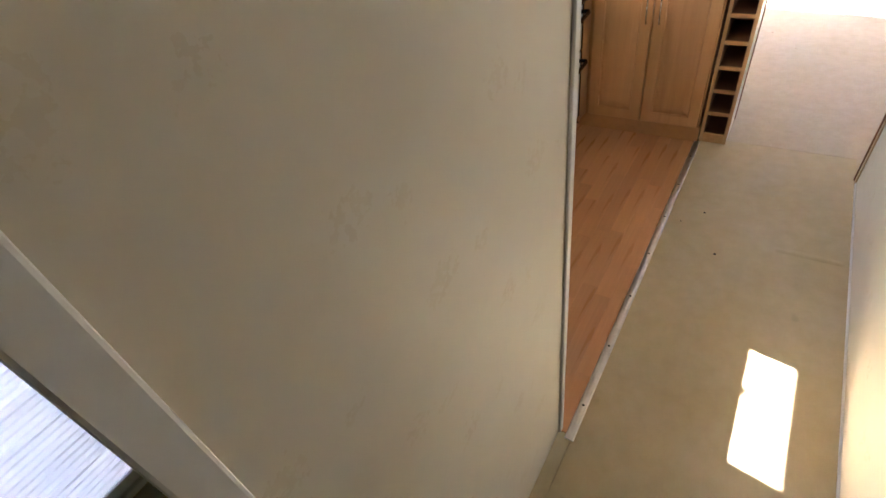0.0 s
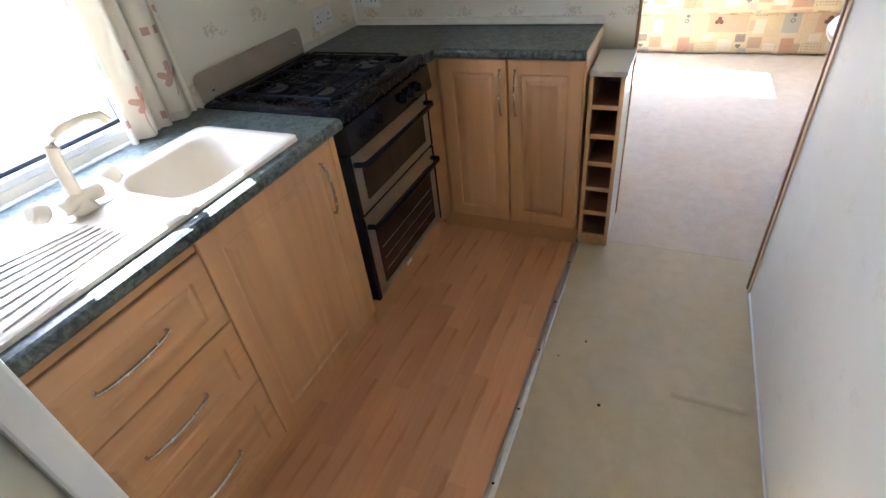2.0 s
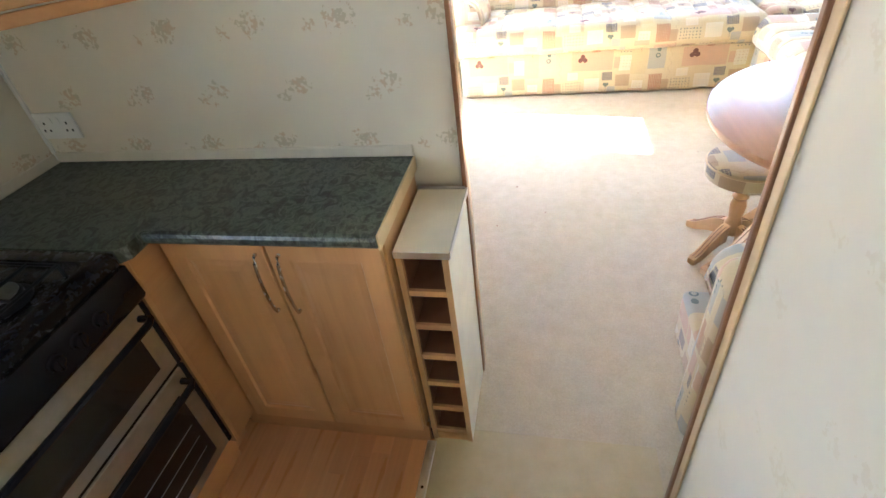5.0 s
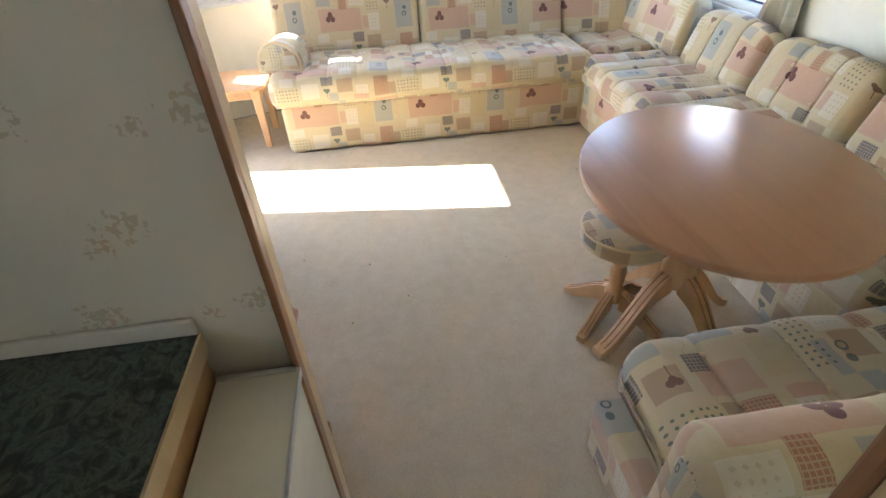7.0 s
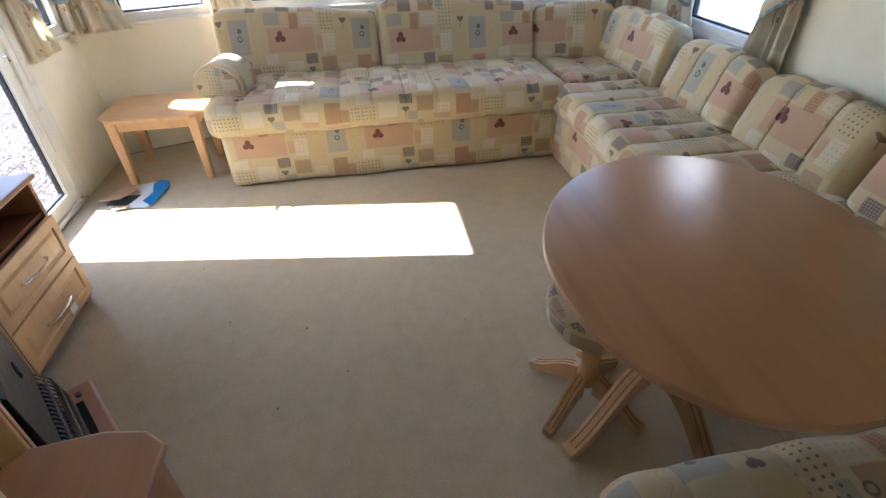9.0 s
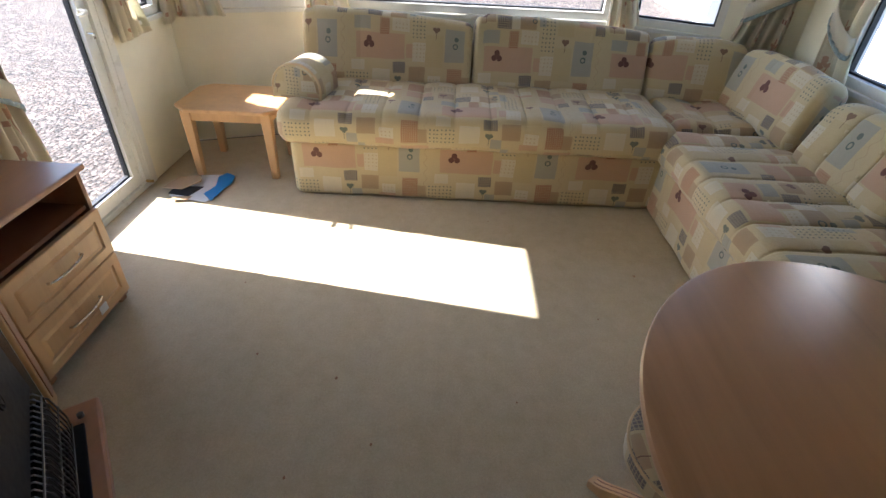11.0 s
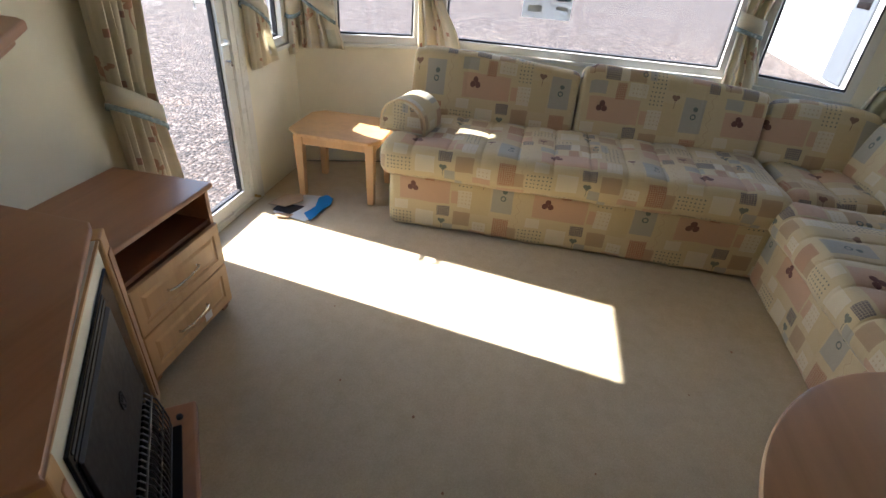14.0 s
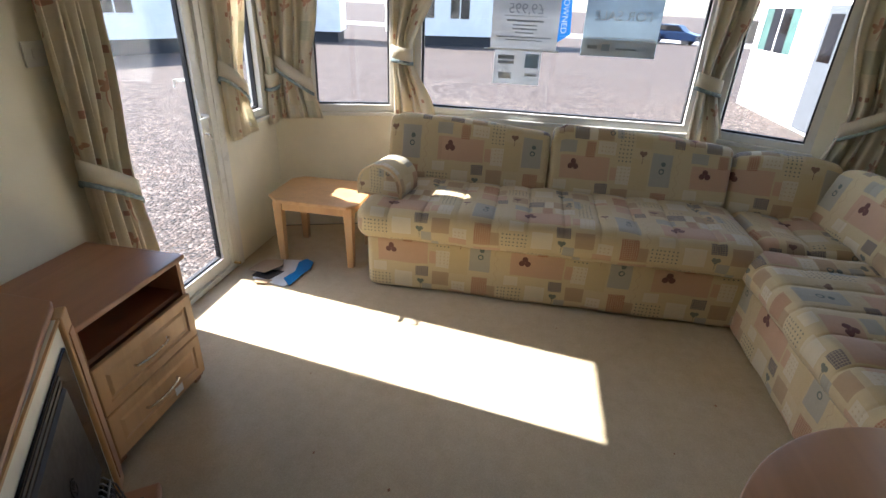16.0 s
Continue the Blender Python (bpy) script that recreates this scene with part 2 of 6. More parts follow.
    c = n.mix(n.math("MULTIPLY", n.math("MULTIPLY", small, pale), 0.4), c, tan)
    # three-leaf sprigs
    for cu, cv in ((0.11, 0.275),):
        tre = either(n, disc_mask(n, u, v, cu - 0.017, cv - 0.006, 0.017), disc_mask(n, u, v, cu + 0.017, cv - 0.006, 0.017), disc_mask(n, u, v, cu, cv + 0.02, 0.017))
        c = n.mix(n.math("MULTIPLY", tre, 0.9), c, plum)
    # hearts on a stalk
    for cu, cv, col in ((0.29, 0.075, teal), (0.525, 0.37, plum), (0.03, 0.50, plum)):
        hrt = either(n, disc_mask(n, u, v, cu - 0.010, cv + 0.004, 0.012), disc_mask(n, u, v, cu + 0.010, cv + 0.004, 0.012), disc_mask(n, u, v, cu, cv - 0.008, 0.010), rect_mask(n, u, v, cu - 0.0015, cu + 0.0015, cv - 0.055, cv))
        c = n.mix(n.math("MULTIPLY", hrt, 0.8), c, col)
    # rings
    for cu, cv in ((0.645, 0.28), (0.33, 0.47)):
        ring = n.math("SUBTRACT", disc_mask(n, u, v, cu, cv, 0.017), disc_mask(n, u, v, cu, cv, 0.010))
        c = n.mix(n.math("MULTIPLY", ring, 0.85), c, teal)
        c = n.mix(n.math("MULTIPLY", disc_mask(n, u, v, cu + 0.004, cv + 0.042, 0.014), 0.8), c, teal)
    # pale scribbled line
    wave = n.math("MULTIPLY_ADD", n.math("SINE", n.math("MULTIPLY", v, 95.0)), 0.010, 0.735)
    line = n.math("LESS_THAN", n.math("ABSOLUTE", n.math("SUBTRACT", u, wave)), 0.0018)
    c = n.mix(n.math("MULTIPLY", line, 0.5), c, tan)
    weave = n.noise(900, 2, 0.5, tc.outputs[0])
    fade = n.noise(2.2, 3, 0.5, tc.outputs[0])
    c = n.mix(0.35, c, n.ramp(weave, [(0.3, (0.7, 0.7, 0.7)), (0.7, (1, 1, 1))]), "MULTIPLY")
    c = n.mix(n.ramp(fade, [(0.4, (0, 0, 0)), (0.8, (0.14, 0.14, 0.14))]), c, cream)
    n.color(c)
    soft = n.noise(22, 3, 0.5, tc.outputs[0])
    n.bump(n.math("MULTIPLY_ADD", weave, 0.12, soft), 0.35, 0.008)
    n.b.inputs["Sheen Weight"].default_value = 0.15
    return n.mat


def sprigs(name, base, leaf, leaf2, amount=0.6, pitch=0.20, rough=0.55, size=1.0):
    """Cream paper with small flower sprigs in a half-drop repeat."""
    n = Nodes(name, rough)
    tc = n.t.nodes.new("ShaderNodeTexCoord")
    sep = n.t.nodes.new("ShaderNodeSeparateXYZ")
    n.link(tc.outputs["Object"], sep.inputs[0])
    h = n.math("ADD", sep.outputs[0], sep.outputs[1])
    z = sep.outputs[2]
    jig = n.noise(55, 3, 0.6, tc.outputs["Object"], out=1)
    js = n.t.nodes.new("ShaderNodeSeparateXYZ")
    n.link(jig, js.inputs[0])
    big = n.noise(2.5, 2, 0.5, tc.outputs["Object"])
    tot = None
    for k, (oh, oz, r) in enumerate(((0, 0, 0.030), (0.5, 0.5, 0.034), (0.05, 0.55, 0.016), (0.45, 0.08, 0.018))):
        a = n.math("SUBTRACT", n.math("FLOORED_MODULO", n.math("ADD", h, oh * pitch + 0.03 * k), pitch), pitch / 2)
        b = n.math("SUBTRACT", n.math("FLOORED_MODULO", n.math("ADD", z, oz * pitch * 1.3), pitch * 1.3), pitch * 0.65)
        a = n.math("ADD", a, n.math("MULTIPLY_ADD", js.outputs[0], 0.10, -0.05))
        b = n.math("ADD", b, n.math("MULTIPLY_ADD", js.outputs[1], 0.10, -0.05))
        d = n.math("SQRT", n.math("ADD", n.math("MULTIPLY", a, a), n.math("MULTIPLY", n.math("MULTIPLY", b, b), 1.9)))
        m = n.math("LESS_THAN", d, r * size)
        tot = m if tot is None else n.math("MAXIMUM", tot, m)
    petals = n.math("GREATER_THAN", n.noise(85 / size, 2, 0.5, tc.outputs["Object"]), 0.46)
    tot = n.math("MULTIPLY", n.math("MULTIPLY", tot, petals), amount)
    flower = n.mix(n.ramp(n.noise(30, 1, 0.5, tc.outputs["Object"]), [(0.42, (0, 0, 0)), (0.55, (1, 1, 1))]), leaf, leaf2)
    cloud = n.noise(3.5, 4, 0.6, tc.outputs["Object"])
    c = n.mix(n.ramp(cloud, [(0.3, (0, 0, 0)), (0.7, (1, 1, 1))]), tuple(x * 0.93 for x in base), base)
    n.color(n.mix(tot, c, flower))
    n.bump(n.noise(260, 2, 0.5, tc.outputs["Object"]), 0.12, 0.0006)
    return n.mat


def leaf_print(name):
    """Cream curtain cloth with scattered rust leaves, small squares and pale green patches."""
    n = Nodes(name, 0.9)
    tc = n.t.nodes.new("ShaderNodeUVMap")
    tc.uv_map = "cloth"
    sep = n.t.nodes.new("ShaderNodeSeparateXYZ")
    n.link(tc.outputs[0], sep.inputs[0])
    P, Q = 0.21, 0.30
    across = n.math("MULTIPLY", sep.outputs[0], 0.6)
    up = n.math("MULTIPLY", sep.outputs[1], 0.6)
    u = n.math("FLOORED_MODULO", across, P)
    odd = n.math("FLOORED_MODULO", n.math("FLOOR", n.math("DIVIDE", across, P)), 2.0)
    v = n.math("FLOORED_MODULO", n.math("MULTIPLY_ADD", odd, 0.13, up), Q)
    base, rust, red, green, pale = (0.82, 0.76, 0.62), (0.52, 0.26, 0.17), (0.45, 0.22, 0.17), (0.60, 0.60, 0.47), (0.84, 0.80, 0.70)
    c = n.mix(n.noise(4, 3, 0.5, tc.outputs[0]), tuple(x * 0.94 for x in base), base)
    c = n.mix(n.math("MULTIPLY", rect_mask(n, u, v, 0.02, 0.085, 0.20, 0.27), 0.7), c, green)
    c = n.mix(n.math("MULTIPLY", rect_mask(n, u, v, 0.12, 0.18, 0.03, 0.08), 0.6), c, pale)
    for r in ((0.135, 0.153, 0.215, 0.233), (0.03, 0.044, 0.115, 0.129), (0.052, 0.066, 0.115, 0.129), (0.165, 0.180, 0.10, 0.115)):
        c = n.mix(n.math("MULTIPLY", rect_mask(n, u, v, *r), 0.8), c, red)
    for cu, cv in ((0.115, 0.145), (0.05, 0.035)):
        leaves = None
        for k, (dx, dy) in enumerate(((-0.018, 0.008), (0.018, 0.010), (0.0, 0.026), (-0.010, -0.010))):
            for q in (0.35, 0.7, 1.0):
                d = disc_mask(n, u, v, cu + dx * q, cv + dy * q, 0.0065 - 0.002 * abs(q - 0.7))
                leaves = d if leaves is None else n.math("MAXIMUM", leaves, d)
        bend = n.math("MULTIPLY_ADD", n.math("SINE", n.math("MULTIPLY", v, 40.0)), 0.008, cu)
        stem = n.math("MULTIPLY", n.math("LESS_THAN", n.math("ABSOLUTE", n.math("SUBTRACT", u, bend)), 0.0013), rect_mask(n, u, v, cu - 0.02, cu + 0.02, cv - 0.06, cv))
        c = n.mix(n.math("MULTIPLY", n.math("MAXIMUM", leaves, stem), 0.75), c, rust)
    weave = n.noise(700, 2, 0.5, tc.outputs[0])
    c = n.mix(0.25, c, n.ramp(weave, [(0.3, (0.75, 0.75, 0.75)), (0.7, (1, 1, 1))]), "MULTIPLY")
    n.color(c)
    n.bump(n.noise(30, 3, 0.5, tc.outputs[0]), 0.2, 0.004)
    return n.mat


def translucent(mat, share):
    """Lets part of the light through thin cloth."""
    t = mat.node_tree
    b = t.nodes["Principled BSDF"]
    tr = t.nodes.new("ShaderNodeBsdfTranslucent")
    t.links.new(b.inputs["Base Color"].links[0].from_socket, tr.inputs[0])
    m = t.nodes.new("ShaderNodeMixShader")
    m.inputs[0].default_value = share
    t.links.new(b.outputs[0], m.inputs[1])
    t.links.new(tr.outputs[0], m.inputs[2])
    t.links.new(m.outputs[0], t.nodes["Material Output"].inputs[0])
    return mat


def speckle(name, dark, light, rough=0.35):
    """Green marbled laminate."""
    n = Nodes(name, rough)
    v = n.coords()
    f = n.noise(26, 8, 0.68, v, distort=1.6)
    g = n.noise(150, 3, 0.6, v)
    c = n.ramp(f, [(0.36, tuple(x * 0.35 for x in dark)), (0.47, dark), (0.56, light), (0.68, dark)])
    c = n.mix(0.5, c, n.ramp(g, [(0.35, (0.45, 0.5, 0.47)), (0.6, (1.0, 1.0, 1.0))]), "MULTIPLY")
    n.color(c)
    n.bump(g, 0.1, 0.0005)
    return n.mat


def pebbles(name):
    n = Nodes(name, 0.9)
    v = n.coords()
    cell = n.node("ShaderNodeTexVoronoi", Scale=26.0)
    n.link(v, cell.inputs["Vector"])
    c = n.ramp(n.math("MULTIPLY", cell.outputs["Color"], 1.0), [(0.1, (0.040, 0.034, 0.028)), (0.35, (0.135, 0.105, 0.085)), (0.6, (0.22, 0.175, 0.145)), (0.85, (0.44, 0.39, 0.34))])
    c = n.mix(0.85, c, n.ramp(cell.outputs["Distance"], [(0.0, (1, 1, 1)), (0.7, (0.22, 0.20, 0.20))]), "MULTIPLY")
    clump = n.noise(5, 4, 0.65, v)
    c = n.mix(0.9, c, n.ramp(clump, [(0.38, (0.50, 0.47, 0.45)), (0.60, (1.08, 1.0, 0.95))]), "MULTIPLY")
    big = n.noise(0.5, 4, 0.6, v)
    c = n.mix(0.6, c, n.ramp(big, [(0.3, (0.80, 0.75, 0.72)), (0.7, (1, 1, 1))]), "MULTIPLY")
    n.color(c)
    n.bump(n.math("SUBTRACT", 1.0, cell.outputs["Distance"]), 0.9, 0.03)
    return n.mat


M_WALL = sprigs("cream_paper", (0.72, 0.67, 0.54), (0.52, 0.42, 0.24), (0.58, 0.50, 0.32), 0.22, 0.30)
M_PAPER = sprigs("flower_paper", (0.76, 0.71, 0.575), (0.55, 0.38, 0.20), (0.45, 0.41, 0.25), 0.55, 0.25)
M_LWALL = plain("lounge_paper", (0.81, 0.78, 0.64), 0.6, 0, 0.04, 3, 0.15, 250)
M_CEIL = plain("ceiling_board", (0.62, 0.59, 0.50), 0.7, 0, 0.03, 3, 0.2, 180)
M_WHITE = plain("white_plastic", (0.78, 0.78, 0.74), 0.35, 0, 0.03, 8)
M_UPVC = plain("white_upvc", (0.72, 0.72, 0.68), 0.3, 0, 0.03, 5)
M_GASKET = plain("black_rubber", (0.02, 0.02, 0.022), 0.6)
M_GLASS = glass("window_glass")
M_CARPET = carpet("beige_carpet", (0.54, 0.45, 0.30), (0.60, 0.51, 0.355))
M_BOARD = carpet("worn_floor_board", (0.54, 0.44, 0.25), (0.59, 0.49, 0.31), 0.08)
M_BEECH = wood("beech_door", (0.58, 0.318, 0.132), "z", 0.40, 0.20)
M_BEECHX = wood("beech_cross", (0.58, 0.318, 0.132), "x", 0.40, 0.20)
M_PLINTH = wood("reddish_beech", (0.50, 0.26, 0.10), "x", 0.45, 0.16)
M_LAM = wood("laminate_strip", (0.60, 0.30, 0.13), "x", 0.30, 0.20, 0.24)
M_FURN = wood("apple_wood", (0.40, 0.213, 0.120), "x", 0.38, 0.2)
M_TABLE = wood("table_veneer", (0.44, 0.238, 0.120), "x", 0.35, 0.22, fine=0.7)
M_LEG = wood("pale_beech", (0.55, 0.33, 0.15), "z", 0.4, 0.2)
M_TRIM = wood("brown_trim", (0.27, 0.13, 0.055), "z", 0.4, 0.25)
M_PALETRIM = wood("pale_trim", (0.60, 0.44, 0.24), "z", 0.45, 0.15)
# Dark wood; in the bottle rack it puts the holes' shade into the colour
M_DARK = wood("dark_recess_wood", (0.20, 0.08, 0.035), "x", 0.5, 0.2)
M_GREEN = speckle("green_laminate", (0.055, 0.070, 0.057), (0.125, 0.148, 0.120))
M_SINK = plain("cream_sink", (0.64, 0.57, 0.43), 0.22, 0, 0.03, 5)
M_BLACK = plain("black_enamel", (0.012, 0.012, 0.015), 0.16, 0, 0.1, 20)
M_HOB = plain("black_hob_enamel", (0.007, 0.007, 0.009), 0.26, 0, 0.1, 20)
M_HOB.node_tree.nodes["Principled BSDF"].inputs["Specular IOR Level"].default_value = 0.24
M_BLACK.node_tree.nodes["Principled BSDF"].inputs["Specular IOR Level"].default_value = 0.16
M_CAP = metal("worn_cap", (0.17, 0.165, 0.16), 0.45)
M_IRON = plain("cast_iron", (0.010, 0.010, 0.011), 0.62, 0, 0.15, 40, 0.2)
M_IRON.node_tree.nodes["Principled BSDF"].inputs["Specular IOR Level"].default_value = 0.15
M_OVENGLASS = plain("dark_oven_glass", (0.012, 0.009, 0.008), 0.08)
M_STEEL = metal("brushed_steel", (0.46, 0.44, 0.40), 0.36)
M_ALU = metal("aluminium_strip", (0.66, 0.65, 0.63), 0.35)
M_CHROME = metal("satin_chrome", (0.60, 0.58, 0.54), 0.25)
M_BRASS = metal("worn_brass", (0.50, 0.36, 0.16), 0.35)
M_SPLASH = plain("taupe_panel", (0.36, 0.30, 0.22), 0.4, 0.1, 0.06, 9)
M_CLOTH = patchwork("patchwork_cloth")
M_CURTAIN = translucent(leaf_print("curtain_cloth"), 0.42)
M_BLIND = translucent(plain("blind_plastic", (0.78, 0.79, 0.80), 0.5, 0, 0.03, 4), 0.6)
M_TEAL = plain("teal_curtain", (0.05, 0.11, 0.095), 0.9, 0, 0.2, 3)
M_FRILL = plain("blue_frill", (0.28, 0.35, 0.36), 0.9, 0, 0.2, 60)
M_WIRE = metal("dull_wire", (0.16, 0.16, 0.17), 0.4)
M_HOOD = plain("charcoal_enamel", (0.020, 0.020, 0.023), 0.42, 0, 0.12, 15)
M_HOOD.node_tree.nodes["Principled BSDF"].inputs["Specular IOR Level"].default_value = 0.2
M_GRAVEL = pebbles("gravel")
M_CREAMPANEL = plain("cream_panel", (0.74, 0.70, 0.58), 0.4)
M_CARD = plain("brown_card", (0.40, 0.28, 0.17), 0.85)
M_BLUE = plain("blue_print", (0.01, 0.22, 0.55), 0.5)
M_PAPERW = plain("white_print", (0.70, 0.71, 0.72), 0.6)
M_SLATE = plain("grey_door_paint", (0.10, 0.11, 0.12), 0.4)
M_GREY = plain("grey_print", (0.55, 0.59, 0.61), 0.6)
M_CLAD = plain("white_cladding", (0.78, 0.77, 0.73), 0.45, 0, 0.04, 2)
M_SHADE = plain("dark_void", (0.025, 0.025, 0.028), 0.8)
M_CARBLUE = plain("blue_car_paint", (0.008, 0.022, 0.06), 0.2)
M_FENCE = wood("weathered_fence", (0.22, 0.17, 0.12), "z", 0.8, 0.3)

# ---- plan ----
YL, YR = 2.64, -1.20             # long walls
XP0, XP1 = 3.68, 3.725            # partition between kitchen and lounge
HALL_Y, HALL_X1 = 1.445, 1.378     # partition beside the hall
RW_Y, RW_X1 = 0.668, 3.200         # wall beside the passage
BAY = ((7.13, YL), (7.45, 1.75), (7.45, -0.30), (6.98, YR))
CEIL = 2.15

# ---- structure ----
def wall_x(bm, y0, y1, x0, x1, z0, z1, holes=()):
    """A wall that runs along x, with rectangular holes (x0, x1, z0, z1)."""
    cuts = sorted({x0, x1, *[h[0] for h in holes], *[h[1] for h in holes]})
    for a, b in zip(cuts, cuts[1:]):
        hs = sorted(h[2:] for h in holes if h[0] <= a + 1e-6 and h[1] >= b - 1e-6)
        z = z0
        for h0, h1 in hs:
            if h0 > z + 1e-4:
                box(bm, a, b, y0, y1, z, h0)
            z = h1
        if z1 > z + 1e-4:
            box(bm, a, b, y0, y1, z, z1)
    bmesh.ops.remove_doubles(bm, verts=bm.verts, dist=1e-5)
    return bm


def wall_line(p, q, thick, z0, z1, holes=()):
    """A wall from p to q in plan, its thickness to the right of the way; holes (s0, s1, z0, z1) along it."""
    p, q = Vector((*p, 0)), Vector((*q, 0))
    d = (q - p)
    bm = wall_x(bmesh.new(), -thick, 0, 0, d.length, z0, z1, holes)
    m = Matrix.Translation(p) @ Matrix.Rotation(math.atan2(d.y, d.x), 4, "Z")
    return moved(bm, m), m, d.length


KWIN = (1.74, 2.36, 0.93, 1.668)
HWIN = (-0.10, 0.72, 0.06, 1.05)
DOOR = (5.68, 6.44, 0.0, 2.06)
SWIN = (6.62, 7.02, 0.87, 1.90)
RWIN = (5.82, 6.58, 0.785, 1.62)
structure("wall_north_kitchen", wall_x(bmesh.new(), YL, YL + 0.08, -1.2, XP0, 0, CEIL, (HWIN, KWIN)), M_PAPER, "cream flowered paper wall behind the kitchen", "wall")
structure("wall_north_lounge", wall_x(bmesh.new(), YL, YL + 0.08, XP0, BAY[0][0] + 0.02, 0, CEIL, (DOOR, SWIN)), M_LWALL, "plain cream wall with glazed door", "wall")
structure("wall_south_lounge", wall_x(bmesh.new(), YR - 0.08, YR, 2.4, BAY[3][0] + 0.02, 0, CEIL, (RWIN,)), M_LWALL, "plain cream wall behind the sofa", "wall")
bays = []
for name, p, q, holes in (("wall_bay_north", BAY[0], BAY[1], ((0.25, 0.85, 0.87, 1.90),)), ("wall_bay_middle", BAY[1], BAY[2], ((0.035, 1.935, 0.87, 1.90),)), ("wall_bay_south", BAY[2], BAY[3], ((0.010, 0.590, 0.855, 1.90),))):
    # thickness lies outside the room
    pv, qv = Vector((*p, 0)), Vector((*q, 0))
    d = qv - pv
    bm = wall_x(bmesh.new(), 0, 0.08, 0, d.length, 0, CEIL, holes)
    m = Matrix.Translation(pv) @ Matrix.Rotation(math.atan2(d.y, d.x), 4, "Z")
    bays.append((m, d.length, holes[0]))
    structure(name, moved(bm, m), M_LWALL, "cream bay wall under the front window", "wall")
structure("wall_partition", boxed(XP0, XP1, 1.272, YL - 0.002, 0, CEIL), M_PAPER, "cream flowered paper partition behind the worktop", "wall")
structure("wall_passage", boxed(-1.2, RW_X1, RW_Y - 0.05, RW_Y, 0, CEIL), M_WALL, "cream papered wall along the passage", "wall")
structure("wall_passage_end", boxed(2.4, RW_X1 - 0.002, YR + 0.002, RW_Y - 0.052, 0, CEIL), M_LWALL, "plain cream wall closing the lounge", "wall")
structure("wall_hall", boxed(0.60, HALL_X1, HALL_Y, HALL_Y + 0.035, 0, CEIL), M_WALL, "cream papered partition with faint marks", "wall")
structure("wall_hall_inner", boxed(HALL_X1 - 0.035, HALL_X1, HALL_Y + 0.037, YL - 0.002, 0, CEIL), M_WALL, "cream papered partition beside the drawers", "wall")
structure("wall_hall_back", boxed(-1.28, -1.2, RW_Y - 0.05, YL + 0.08, 0, CEIL), M_WALL, "cream papered wall behind the hall", "wall")
structure("ceiling", boxed(-1.28, 7.6, YR - 0.08, YL + 0.08, CEIL, CEIL + 0.06), M_CEIL, "off-white boarded ceiling", "ceiling")

# floors: a base with the boards of the passage and the carpet
structure("floor_base", boxed(-1.28, 7.6, YR - 0.08, YL + 0.08, -0.12, -0.012), M_SHADE, "timber floor deck", "floor")
structure("floor_passage", boxed(-1.2, 3.4028, RW_Y - 0.05, 1.398, -0.0118, 0.0), M_BOARD, "bare yellowish floor board with creases and stains", "floor")
structure("floor_hall", boxed(-1.2, HALL_X1, 1.40, YL, -0.0118, 0.0), M_BOARD, "bare yellowish floor board", "floor")
bm = prism(bmesh.new(), ((3.403, 0.67), (3.403, YL), (7.11, YL), (7.43, 1.75), (7.43, -0.30), (6.96, YR), (RW_X1, YR), (RW_X1, 0.67)), -0.0118, 0.0012)
structure("floor_carpet", bm, M_CARPET, "worn beige carpet with small stains", "floor")

# ---- trims of the structure ----
structure("trim_partition_edge", boxed(XP0 - 0.022, XP0 + 0.006, 1.2580, 1.271, 0, CEIL, bevel=0.003), M_TRIM, "brown wood edging of the partition", "trim")
structure("trim_partition_end", boxed(XP0 + 0.008, XP1 + 0.003, 1.260, 1.2715, 0, CEIL, bevel=0.003), M_PALETRIM, "pale wood end board of the partition", "trim")
structure("trim_partition_back", boxed(XP1 + 0.002, XP1 + 0.012, 1.273, 1.36, 0.004, 0.05), M_PALETRIM, "pale wood skirting", "trim")
structure("trim_passage_end", boxed(RW_X1 + 0.001, RW_X1 + 0.022, RW_Y - 0.065, RW_Y + 0.012, 0, CEIL, bevel=0.005), M_TRIM, "brown wood cover strip on the wall end", "trim")
structure("trim_passage_bead", boxed(RW_X1 - 0.030, RW_X1, RW_Y + 0.001, RW_Y + 0.007, 0, CEIL, bevel=0.002), M_PALETRIM, "pale bead beside the wall end", "trim")
structure("trim_hall_edge", boxed(HALL_X1 + 0.001, HALL_X1 + 0.016, HALL_Y + 0.004, HALL_Y + 0.046, 0, CEIL, bevel=0.004), M_LEG, "beech edging of the hall partition", "trim")
structure("trim_hall_bead", boxed(HALL_X1 - 0.006, HALL_X1 + 0.018, HALL_Y - 0.009, HALL_Y - 0.0005, 0, CEIL, bevel=0.003), M_WHITE, "white corner bead of the hall partition", "trim")
structure("trim_hall_jamb", boxed(0.560, 0.599, HALL_Y - 0.012, HALL_Y + 0.05, 0, CEIL, bevel=0.004), M_WHITE, "white painted door jamb", "trim")
structure("trim_floor_wall", boxed(1.0, RW_X1, RW_Y + 0.001, RW_Y + 0.006, 0.0, 0.012), M_WHITE, "thin white sealing bead along the floor", "trim")
structure("trim_corner_bead", boxed(XP0 - 0.012, XP0 - 0.0005, YL - 0.012, YL - 0.0005, 0.93, CEIL, bevel=0.003), M_WHITE, "pale corner bead", "trim")

